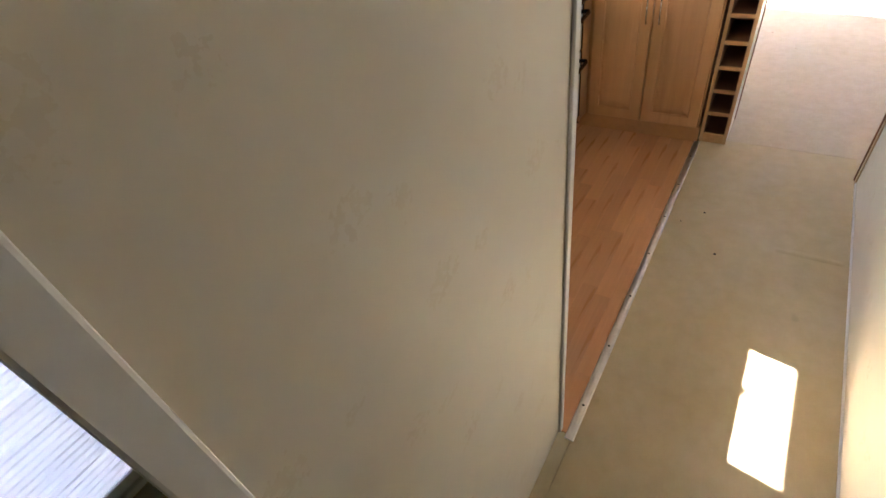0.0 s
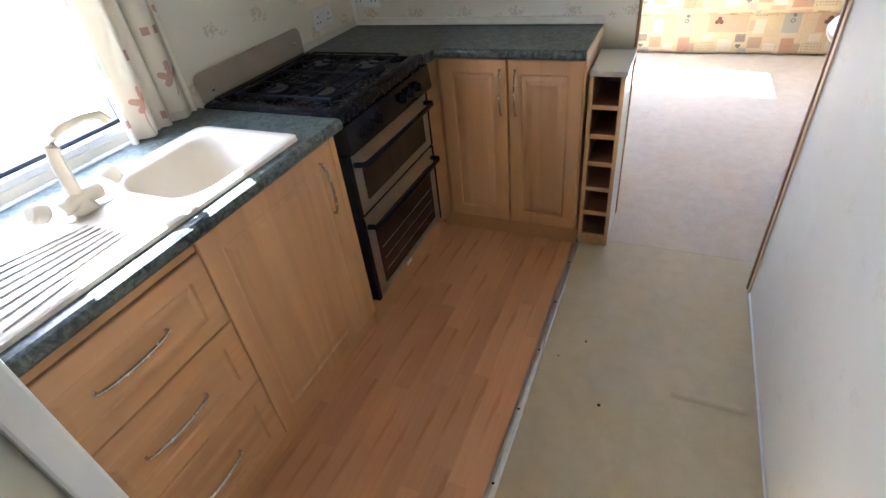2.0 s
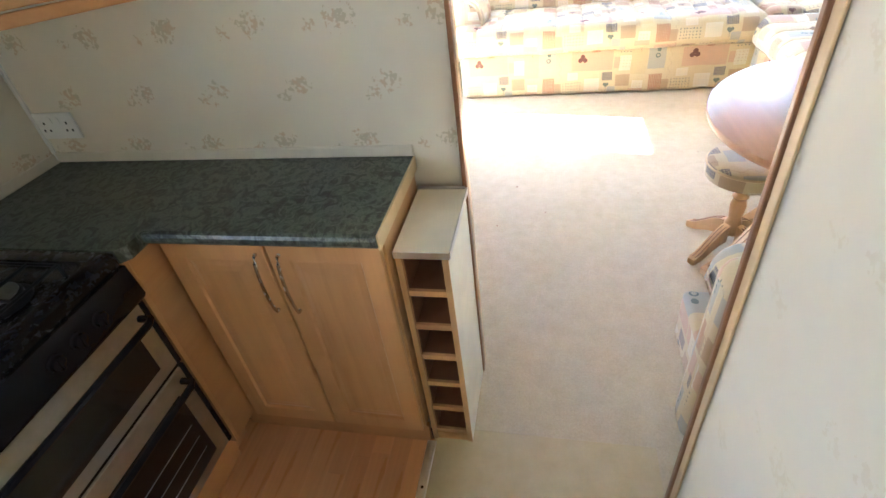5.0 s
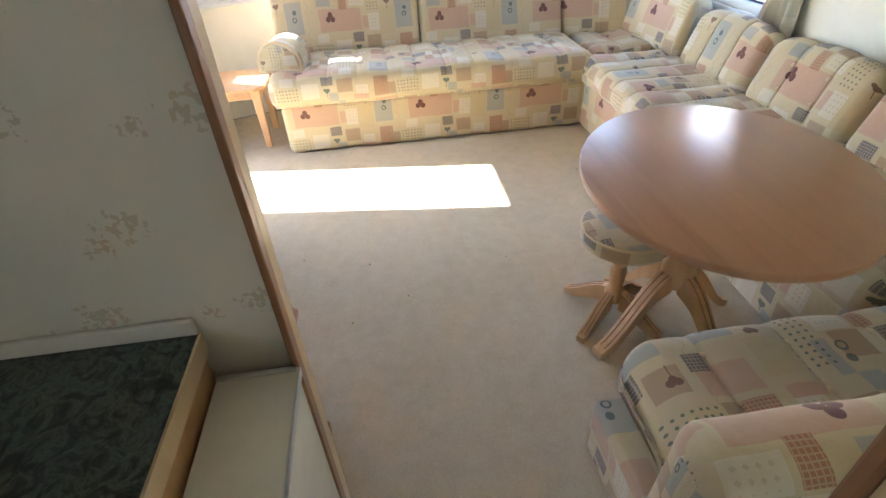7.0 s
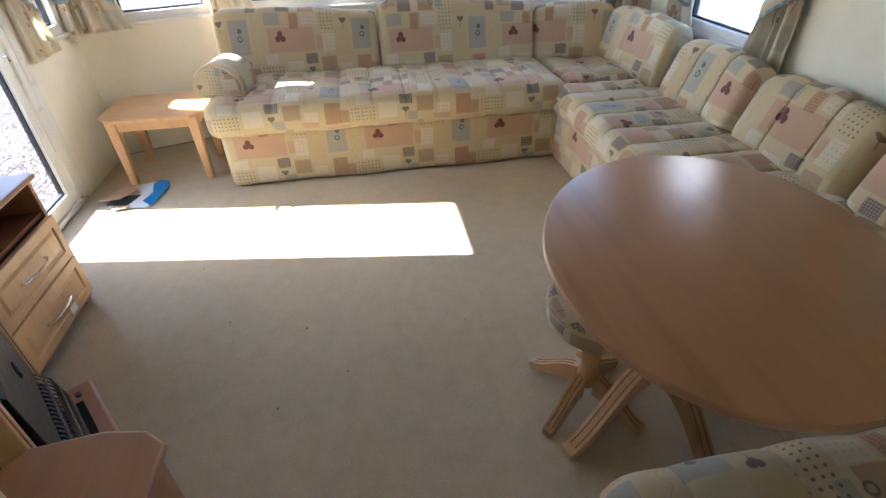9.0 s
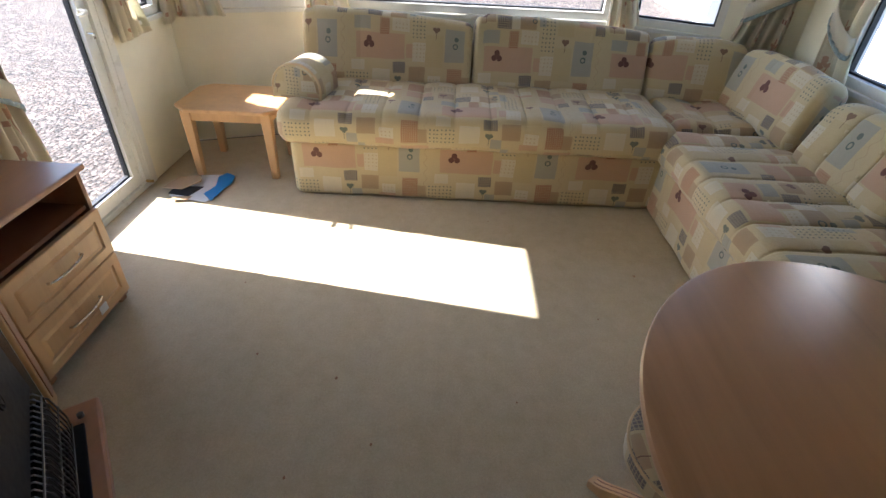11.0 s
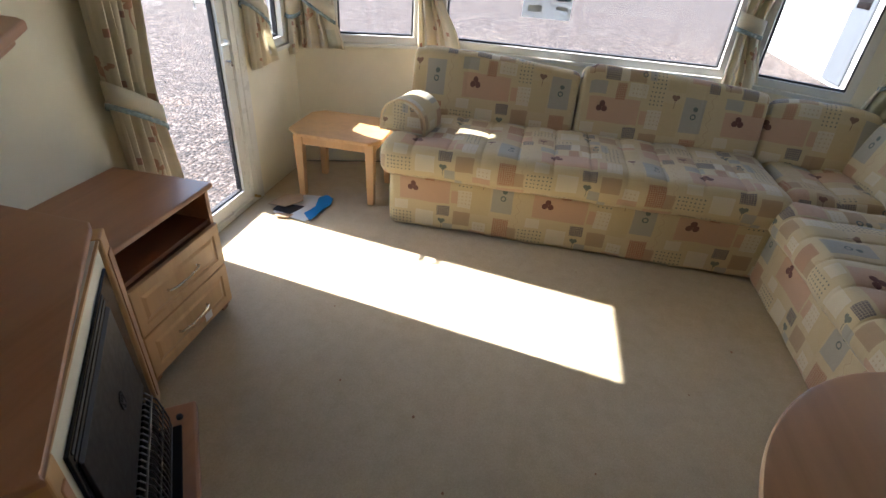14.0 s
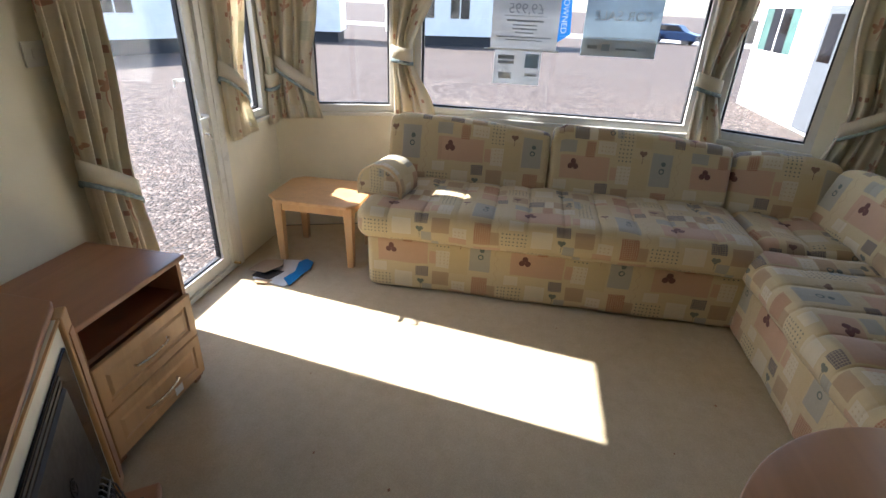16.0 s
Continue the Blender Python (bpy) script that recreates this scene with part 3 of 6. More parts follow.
# ---- hall: blind in the next room ----
T = thing("slatted_blind", "white horizontal slatted blind with grey bottom rail", "blind")
for i in range(33):
    z = 0.135 + 0.027 * i
    part("slat", prism(bmesh.new(), ((2.612, z), (2.624, z + 0.002), (2.632, z + 0.0262), (2.622, z + 0.0262), (2.610, z + 0.010)), -0.06, 0.70, axis="x"), M_BLIND, T)
part("bottom_rail", boxed(-0.07, 0.71, 2.606, 2.635, 0.082, 0.132, bevel=0.005), M_ALU, T, "grey aluminium bottom rail")


T = thing("grab_handle", "white plastic grab handle on the partition edge", "handle")
gx, gy = HALL_X1 + 0.0165, HALL_Y + 0.022
part("bar", tube(bmesh.new(), [(gx, gy, 0.965), (gx + 0.014, gy, 0.955), (gx + 0.028, gy, 0.925), (gx + 0.033, gy, 0.885), (gx + 0.028, gy, 0.845), (gx + 0.014, gy, 0.815), (gx, gy, 0.805)], [0.010, 0.008, 0.007, 0.007, 0.007, 0.008, 0.010], 10), M_WHITE, T, "", True)
for z in (0.978, 0.792):
    part("foot_plate", boxed(gx - 0.0005, gx + 0.006, gy - 0.012, gy + 0.012, z - 0.018, z + 0.018, bevel=0.003), M_WHITE, T)


def bow_handle(bm, p, q, out, r=0.0046, rise=0.014):
    """A bowed bar from p to q standing off along out."""
    p, q, out = Vector(p), Vector(q), Vector(out)
    pts = [p] + [p.lerp(q, k / 10) + out * (0.010 + rise * math.sin(math.pi * k / 10) ** 0.6) for k in range(11)] + [q]
    tube(bm, pts, [r * 1.25] + [r] * 11 + [r * 1.25], 8)
    return bm


def panel_door(w, h, t=0.019, rim=0.062, raised=True):
    """A door leaf in its own plane: x across, z up, its face at y = -t; with a routed groove round a raised field."""
    bm = bmesh.new()
    steps = [(0, 0), (0, -t + 0.003), (0.003, -t), (rim, -t), (rim + 0.005, -t + 0.006), (rim + 0.010, -t + 0.006), (rim + 0.024, -t + 0.0015)]
    if raised:
        steps += [(rim + 0.030, -t + 0.001), (rim + 0.042, -t - 0.001)]
    rings = [[bm.verts.new((x, y, z)) for x, z in ((i, i), (w - i, i), (w - i, h - i), (i, h - i))] for i, y in steps]
    for a, b in zip(rings, rings[1:]):
        for k in range(4):
            bm.faces.new((a[k], a[(k + 1) % 4], b[(k + 1) % 4], b[k]))
    bm.faces.new(rings[0][::-1])
    bm.faces.new(rings[-1])
    return bm


def facing_y(bm, x, y, z):
    return moved(bm, Matrix.Translation((x, y, z)))


def facing_x(bm, x, y, z):
    """Turns a leaf so that it faces -x; its own x then runs towards -y."""
    return moved(bm, Matrix.Translation((x, y, z)) @ Matrix.Rotation(radians(-90), 4, "Z"))


FRONT = 2.085
# drawer unit
T = thing("drawer_unit", "beech kitchen drawer unit with three panelled drawers", "cabinet")
part("body", boxed(1.395, 1.945, FRONT + 0.002, 2.60, 0.09, 0.861), M_BEECH, T)
part("filler", boxed(1.395, 1.470, FRONT - 0.018, FRONT, 0.09, 0.858, bevel=0.002), M_PLINTH, T, "reddish beech filler strip")
for z0, z1 in ((0.600, 0.815), (0.366, 0.594), (0.095, 0.360)):
    d = part("drawer", facing_y(panel_door(0.470, z1 - z0, rim=0.05, raised=False), 1.475, FRONT, z0), M_BEECHX, T)
    zc = (z0 + z1) / 2 + 0.005
    part("handle", bow_handle(bmesh.new(), (1.605, FRONT - 0.019, zc), (1.790, FRONT - 0.019, zc), (0, -1, 0)), M_CHROME, d, "bowed satin chrome handle", True)
part("top_rail", boxed(1.475, 1.945, FRONT - 0.012, FRONT, 0.820, 0.860), M_PLINTH, T)
# sink unit
T = thing("sink_unit", "beech kitchen sink unit with one panelled door", "cabinet")
part("body", boxed(1.947, 2.545, FRONT + 0.002, 2.60, 0.09, 0.70), M_BEECH, T)
d = part("door", facing_y(panel_door(0.571, 0.755), 1.948, FRONT, 0.095), M_BEECH, T)
part("handle", bow_handle(bmesh.new(), (2.455, FRONT - 0.019, 0.615), (2.445, FRONT - 0.019, 0.795), (0, -1, 0)), M_CHROME, d, "bowed satin chrome handle", True)
part("end_strip", boxed(2.522, 2.548, FRONT - 0.018, FRONT, 0.09, 0.860, bevel=0.002), M_BEECH, T)
T = thing("kitchen_plinth", "reddish beech plinth under the kitchen units", "plinth")
part("board", boxed(1.395, 3.305, FRONT + 0.012, FRONT + 0.03, 0.0, 0.088), M_PLINTH, T)
part("board", boxed(3.345, 3.36, 1.405, FRONT + 0.010, 0.0, 0.088), M_PLINTH, T)
part("kicker", boxed(2.560, 3.225, FRONT - 0.010, FRONT + 0.010, 0.0, 0.128, bevel=0.003), M_PLINTH, T, "raised board under the cooker")
part("sticker", boxed(2.86, 2.905, FRONT - 0.0125, FRONT - 0.0105, 0.085, 0.112), M_WHITE, T, "torn white sticker")

# corner unit with two doors
T = thing("corner_cupboard", "beech corner cupboard with two panelled doors", "cabinet")
part("body", boxed(3.342, 3.672, 1.412, 2.055, 0.09, 0.861), M_BEECH, T)
part("return_panel", boxed(3.232, 3.340, FRONT - 0.035, FRONT - 0.015, 0.09, 0.861, bevel=0.002), M_PLINTH, T, "reddish beech panel beside the cooker")
part("side_panel", boxed(3.215, 3.231, FRONT - 0.035, 2.60, 0.09, 0.861), M_PLINTH, T)
for y0, y1, hy in ((2.030, 1.732, 1.757), (1.724, 1.418, 1.692)):
    d = part("door", facing_x(panel_door(y0 - y1, 0.760, rim=0.055), 3.340, y0, 0.093), M_BEECH, T)
    part("handle", bow_handle(bmesh.new(), (3.321, hy, 0.625), (3.321, hy, 0.815), (-1, 0, 0)), M_CHROME, d, "bowed satin chrome handle", True)

# worktop with a rounded front and cut-out for the bowl
T = thing("worktop", "green marbled laminate worktop", "worktop")
ZT = 0.900


bm = bmesh.new()
edge = [(2.040, 0.862), (2.030, 0.866), (2.024, 0.875), (2.024, 0.888), (2.028, 0.896), (2.038, ZT), (2.096, ZT), (2.096, 0.862)]
prism(bm, edge, 1.395, 2.552, axis="x")
box(bm, 1.395, 1.985, 2.0965, 2.415, 0.862, ZT)
box(bm, 2.395, 2.552, 2.0965, 2.415, 0.862, ZT)
box(bm, 1.395, 2.552, 2.4155, 2.632, 0.862, ZT)
part("sink_top", bm, M_GREEN, T)
bm = bmesh.new()
edge2 = [(3.300, 0.862), (3.290, 0.866), (3.284, 0.875), (3.284, 0.888), (3.288, 0.896), (3.298, ZT), (3.36, ZT), (3.36, 0.862)]
prism(bm, edge2, 1.408, 2.030, axis="y")
box(bm, 3.3605, 3.678, 1.408, 2.030, 0.862, ZT)
prism(bm, [(3.213, 2.632), (3.213, 2.050), (3.235, 2.0305), (3.678, 2.0305), (3.678, 2.632)], 0.862, ZT)
part("corner_top", bm, M_GREEN, T)
part("end_strip", boxed(3.292, 3.676, 1.4025, 1.4072, 0.858, 0.899), M_PALETRIM, T, "bare pale worktop end")
T = thing("upstand", "cream plastic upstand along the worktop back", "upstand")
for a in ((1.395, 2.552, 2.6325, 2.6395, 0.901, 0.932), (3.213, 3.670, 2.6325, 2.6395, 0.901, 0.932), (3.668, 3.6795, 1.405, 2.631, 0.901, 0.934)):
    part("strip", boxed(*a, bevel=0.004), M_CREAMPANEL, T)

# sink with bowl, drainer, tap
T = thing("kitchen_sink", "cream enamel sink with bowl and ribbed drainer", "sink")
bm = bmesh.new()


def rrect(x0, x1, y0, y1, r, n=6):
    pts = []
    for cx, cy, a0 in ((x1 - r, y1 - r, 0), (x0 + r, y1 - r, 90), (x0 + r, y0 + r, 180), (x1 - r, y0 + r, 270)):
        for k in range(n + 1):
            a = radians(a0 + 90 * k / n)
            pts.append((cx + r * math.cos(a), cy + r * math.sin(a)))
    return pts


def loops(bm, rings, close=True):
    vs = [[bm.verts.new(p) for p in ring] for ring in rings]
    n = len(vs[0])
    for a, b in zip(vs, vs[1:]):
        for k in range(n):
            bm.faces.new((a[k], a[(k + 1) % n], b[(k + 1) % n], b[k]))
    if close:
        bm.faces.new(vs[-1])
    return vs


def at_z(pts, z):
    return [(x, y, z) for x, y in pts]


SX0, SX1, SY0, SY1 = 1.515, 2.405, 2.068, 2.462
rim = [at_z(rrect(SX0, SX1, SY0, SY1, 0.03), 0.9005), at_z(rrect(SX0 + 0.002, SX1 - 0.002, SY0 + 0.002, SY1 - 0.002, 0.03), 0.910),
       at_z(rrect(SX0 + 0.010, SX1 - 0.010, SY0 + 0.010, SY1 - 0.010, 0.028), 0.914), at_z(rrect(SX0 + 0.022, SX1 - 0.022, SY0 + 0.022, SY1 - 0.022, 0.025), 0.912)]
vs = loops(bm, rim, False)
bowl = [at_z(rrect(2.010, 2.372, 2.105, 2.408, 0.085), 0.911), at_z(rrect(2.018, 2.364, 2.113, 2.400, 0.08), 0.905), at_z(rrect(2.027, 2.355, 2.122, 2.391, 0.075), 0.875),
        at_z(rrect(2.038, 2.343, 2.132, 2.381, 0.07), 0.775), at_z(rrect(2.056, 2.325, 2.150, 2.363, 0.06), 0.755)]
vb = loops(bm, bowl)
n = len(vs[-1])
for k in range(n):
    bm.faces.new((vs[-1][k], vs[-1][(k + 1) % n], vb[0][(k + 1) % n], vb[0][k]))
part("basin", bm, M_SINK, T, "", True)
bm = bmesh.new()
for k in range(8):
    f = k / 7
    tube(bm, [(1.570, 2.100 + 0.26 * f, 0.9135), (1.862, 2.125 + 0.15 * f, 0.9125)], 0.0035, 6, 0.6)
part("drainer_ribs", bm, M_SINK, T, "", True)
part("waste", lathe(bmesh.new(), [(0.034, 0.7555), (0.034, 0.758), (0.024, 0.757), (0.010, 0.7565)], 2.19, 2.25), M_CHROME, T, "chrome waste fitting", True)
part("tap_ledge", boxed(1.855, 1.985, 2.325, 2.375, 0.9105, 0.9132, bevel=0.001), M_SINK, T)
TAP = Matrix.Translation((1.912, 2.350, 0.9135)) @ Matrix.Diagonal((1.05, 1.05, 0.98, 1.0)) @ Matrix.Translation((-1.935, -2.437, -0.9185))
T = thing("kitchen_tap", "cream mixer tap with swan neck and two capstan heads", "tap")
part("body", moved(tube(bmesh.new(), [(1.885, 2.435, 0.945), (1.93, 2.437, 0.950), (1.985, 2.435, 0.945)], 0.021, 12), TAP), M_SINK, T, "", True)
part("base", moved(lathe(bmesh.new(), [(0.030, 0.9185), (0.030, 0.925), (0.024, 0.934), (0.020, 0.95)], 1.935, 2.437), TAP), M_SINK, T, "", True)
pts = [(1.935, 2.437, 0.955), (1.936, 2.437, 1.04), (1.941, 2.434, 1.078), (1.952, 2.427, 1.100), (1.972, 2.414, 1.114), (2.008, 2.392, 1.122), (2.035, 2.376, 1.118), (2.042, 2.371, 1.098)]
part("spout", moved(tube(bmesh.new(), pts, [0.016, 0.014, 0.014, 0.013, 0.013, 0.012, 0.012, 0.012], 12), TAP), M_SINK, T, "", True)
for x, dx in ((1.862, -0.02), (2.008, 0.02)):
    bm = lathe(bmesh.new(), [(0.018, 0), (0.024, 0.006), (0.026, 0.016), (0.024, 0.03), (0.017, 0.036)], 0, 0, 10)
    bm = moved(bm, TAP @ Matrix.Translation((x, 2.432, 0.955)) @ Matrix.Rotation(radians(60 if dx > 0 else -60), 4, "Y"))
    part("tap_head", bm, M_SINK, T, "cream fluted tap head", True)

# splash panel
T = thing("splash_panel", "taupe splash panel with rounded top corners behind the cooker", "panel")
out = [(2.585, 0.905), (3.195, 0.905), (3.195, 0.950)] + [(3.165 + 0.03 * math.cos(a), 0.980 + 0.03 * math.sin(a)) for a in (0, 0.5, 1.05, 1.57)] + [(2.602 + 0.03 * math.cos(a), 0.972 + 0.03 * math.sin(a)) for a in (1.57, 2.1, 2.6, 3.14)]
part("plate", prism(bmesh.new(), out, 2.622, 2.6275, 0.001, 1, "y"), M_SPLASH, T)
for x, z in ((2.64, 0.935), (3.14, 0.955)):
    bm = moved(lathe(bmesh.new(), [(0.007, 0), (0.007, 0.002), (0.004, 0.004)], 0, 0, 12), Matrix.Translation((x, 2.622, z)) @ Matrix.Rotation(radians(90), 4, "X"))
    part("screw", bm, M_CHROME, T, "", True)
part("spacer", boxed(2.60, 3.18, 2.6277, 2.6395, 0.905, 0.915), M_SPLASH, T)

# cooker
T = thing("gas_cooker", "black gas cooker with four burners and two steel-framed ovens", "cooker")
CX0, CX1 = 2.560, 3.205
part("body", boxed(CX0 + 0.003, CX1 - 0.003, 2.075, 2.590, 0.132, 0.868), M_BLACK, T)
bm = bmesh.new()
hob = [at_z(rrect(CX0, CX1, 2.035, 2.615, 0.015, 3), 0.870), at_z(rrect(CX0, CX1, 2.035, 2.615, 0.015, 3), 0.900), at_z(rrect(CX0 + 0.008, CX1 - 0.008, 2.043, 2.607, 0.014, 3), 0.908),
       at_z(rrect(CX0 + 0.045, CX1 - 0.045, 2.078, 2.545, 0.02, 3), 0.908), at_z(rrect(CX0 + 0.055, CX1 - 0.055, 2.088, 2.535, 0.02, 3), 0.893), at_z(rrect(CX0 + 0.075, CX1 - 0.075, 2.108, 2.515, 0.02, 3), 0.891)]
v0 = loops(bm, hob)
bm.faces.new(v0[0][::-1])
part("hob", bm, M_HOB, T, "glossy black pressed hob", True)
part("back_vent", boxed(CX0 + 0.05, CX1 - 0.05, 2.565, 2.600, 0.9085, 0.915, bevel=0.003), M_BLACK, T)
for cx, cy, r in ((2.735, 2.200, 0.038), (2.735, 2.415, 0.046), (3.030, 2.200, 0.052), (3.030, 2.415, 0.042)):
    b = part("burner", lathe(bmesh.new(), [(r + 0.014, 0.8915), (r + 0.012, 0.897), (r, 0.900), (r, 0.908), (r - 0.004, 0.912), (r * 0.3, 0.913)], cx, cy, 20), M_IRON, T, "", True)
    part("burner_ring", lathe(bmesh.new(), [(r * 0.9, 0.9125), (r * 0.9, 0.9155), (r * 0.5, 0.9165), (r * 0.1, 0.9165)], cx, cy, 20), M_CAP, b, "worn steel burner cap", True)
for x0, x1 in ((CX0 + 0.078, 2.878), (2.888, CX1 - 0.078)):
    bm = bmesh.new()
    zg, r = 0.925, 0.0042
    xm = (x0 + x1) / 2
    for y in (2.115, 2.305, 2.510):
        tube(bm, [(x0, y, zg), (x1, y, zg)], r, 6)
    for x in (x0, x1):
        tube(bm, [(x, 2.115, zg), (x, 2.510, zg)], r, 6)
        for y in (2.115, 2.510):
            tube(bm, [(x, y, zg), (x, y, 0.893)], r, 6)
    for y, cy in ((2.115, 2.200), (2.305, 2.200), (2.305, 2.415), (2.510, 2.415)):
        s = 1 if y < cy else -1
        tube(bm, [(xm, y, zg), (xm, cy - s * 0.022, zg)], r, 6)
    for cy in (2.200, 2.415):
        tube(bm, [(x0, cy, zg), (xm - 0.022, cy, zg)], r, 6)
        tube(bm, [(x1, cy, zg), (xm + 0.022, cy, zg)], r, 6)
    part("pan_support", bm, M_IRON, T, "black wire pan support", True)
bm = prism(bmesh.new(), [(2.074, 0.768), (2.024, 0.768), (2.016, 0.780), (2.026, 0.868), (2.074, 0.869)], CX0 + 0.002, CX1 - 0.002, 0.004, 2, "x")
ctrl = part("control_panel", bm, M_BLACK, T, "glossy black control panel", True)
for x in (2.635, 2.695, 2.755, 2.940, 3.003, 3.068):
    bm = lathe(bmesh.new(), [(0.021, 0), (0.021, 0.003), (0.0165, 0.005), (0.0155, 0.014), (0.012, 0.016)], 0, 0, 16)
    box(bm, -0.0035, 0.0035, -0.016, 0.016, 0.008, 0.021, bevel=0.002)
    bm = moved(bm, Matrix.Translation((x, 2.0205, 0.822)) @ Matrix.Rotation(radians(96), 4, "X"))
    part("knob", bm, M_BLACK, ctrl, "black control knob with grip bar", True)


def oven_door(z0, z1, racks):
    w = CX1 - CX0 - 0.012
    x0 = CX0 + 0.006
    d = part("oven_door", boxed(x0, x0 + w, 2.046, 2.073, z0, z1, bevel=0.004), M_STEEL, T, "brushed steel oven door")
    part("edge_band", boxed(x0 - 0.005, x0 + 0.018, 2.0435, 2.074, z0 - 0.002, z1 + 0.002, bevel=0.003), M_BLACK, d)
    part("edge_band", boxed(x0 + w - 0.012, x0 + w + 0.005, 2.0435, 2.074, z0 - 0.002, z1 + 0.002, bevel=0.003), M_BLACK, d)
    part("window", boxed(x0 + 0.068, x0 + w - 0.062, 2.0425, 2.047, z0 + 0.040, z1 - 0.062, bevel=0.002), M_OVENGLASS, d, "dark oven window")
    for k in range(racks):
        z = z0 + 0.09 + 0.055 * k
        part("rack_line", boxed(x0 + 0.09, x0 + w - 0.085, 2.0415, 2.0424, z, z + 0.003), M_STEEL, d, "rack seen behind the glass")
    zh = z1 - 0.036
    bm = tube(bmesh.new(), [(x0 + 0.03, 2.046, zh - 0.004), (x0 + 0.032, 2.010, zh), (x0 + 0.05, 2.002, zh), (x0 + w / 2, 1.998, zh), (x0 + w - 0.05, 2.002, zh), (x0 + w - 0.032, 2.010, zh), (x0 + w - 0.03, 2.046, zh - 0.004)], 0.010, 8)
    part("handle", bm, M_BLACK, d, "black bar handle", True)


oven_door(0.523, 0.758, 0)
oven_door(0.138, 0.510, 3)
part("gap_strip", boxed(CX0 + 0.004, CX1 - 0.004, 2.052, 2.074, 0.511, 0.522), M_BLACK, T)

# bottle rack
T = thing("bottle_rack", "narrow beech bottle rack with six open pigeonholes", "rack")
RX, RY0, RY1 = 3.362, 1.264, 1.4005
part("side", boxed(RX, 3.672, RY0, RY0 + 0.016, 0.0, 0.792, bevel=0.001), M_CREAMPANEL, T, "cream side panel")
part("side", boxed(RX, 3.672, RY1 - 0.016, RY1, 0.0, 0.792, bevel=0.001), M_BEECH, T)
# back, linings and shelf bodies carry the pigeonholes' shade as dark colour
part("back", boxed(3.655, 3.672, RY0 + 0.017, RY1 - 0.017, 0.005, 0.79), M_DARK, T, "back panel coloured dark for the shade inside")
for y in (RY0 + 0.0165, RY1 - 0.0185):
    part("lining", boxed(RX + 0.010, 3.654, y, y + 0.002, 0.05, 0.79), M_DARK, T, "added inner lining coloured dark for the shade")
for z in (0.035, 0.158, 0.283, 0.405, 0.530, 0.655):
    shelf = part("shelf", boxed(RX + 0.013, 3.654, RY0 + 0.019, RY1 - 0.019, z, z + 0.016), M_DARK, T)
    part("lipping", boxed(RX + 0.002, RX + 0.0125, RY0 + 0.0165, RY1 - 0.0165, z - 0.001, z + 0.017), M_BEECHX, shelf, "pale beech front lipping")
part("toe_board", boxed(RX, RX + 0.016, RY0 + 0.0165, RY1 - 0.0165, 0.0, 0.0345), M_BEECHX, T)
part("front_edge", boxed(RX - 0.004, RX - 0.0005, RY0, RY0 + 0.016, 0.0, 0.792), M_LEG, T, "pale beech front edge")
part("front_edge", boxed(RX - 0.004, RX - 0.0005, RY1 - 0.016, RY1, 0.0, 0.792), M_LEG, T, "pale beech front edge")
part("top", boxed(RX - 0.008, 3.656, RY0 - 0.004, RY1 + 0.0005, 0.7925, 0.808), M_CREAMPANEL, T, "cream laminate top")
for a in ((RX - 0.012, RX - 0.0085, RY0 - 0.006, RY1 + 0.001, 0.790, 0.8095), (RX - 0.008, 3.656, RY0 - 0.0078, RY0 - 0.0045, 0.790, 0.8095)):
    part("edging", boxed(*a), M_ALU, T, "grey edging strip")
part("edging", boxed(3.645, 3.656, RY0 - 0.003, RY1, 0.8085, 0.814, bevel=0.002), M_ALU, T, "grey edging strip")


def socket(name, w, h, label, to_world):
    T = thing(name, label, "socket")
    part("plate", moved(boxed(-w / 2, w / 2, -0.009, 0, -h / 2, h / 2, bevel=0.003), to_world), M_WHITE, T)
    for s in (-1, 1):
        part("rocker", moved(boxed(s * w * 0.10 - 0.007, s * w * 0.10 + 0.007, -0.0125, -0.0095, 0.008, 0.030, bevel=0.001), to_world), M_WHITE, T)
        for dx, dz in ((0, 0.010), (-0.011, -0.014), (0.011, -0.014)):
            part("slot", moved(boxed(s * w * 0.29 + dx - 0.003, s * w * 0.29 + dx + 0.003, -0.0098, -0.0092, dz - 0.004, dz + 0.004), to_world), M_GASKET, T)


socket("wall_socket", 0.146, 0.086, "white double wall socket above the worktop", Matrix.Translation((3.679, 2.555, 1.050)) @ Matrix.Rotation(radians(-90), 4, "Z"))
socket("wall_socket", 0.146, 0.086, "white double wall socket beside the corner", Matrix.Translation((3.40, 2.639, 1.025)))

# the fitted kitchen stands a little taller than standard units
for name in ("drawer_unit", "sink_unit", "kitchen_plinth", "corner_cupboard", "worktop", "upstand", "kitchen_sink", "kitchen_tap", "splash_panel", "gas_cooker", "bottle_rack"):
    bpy.data.objects[name].scale.z = 1.025

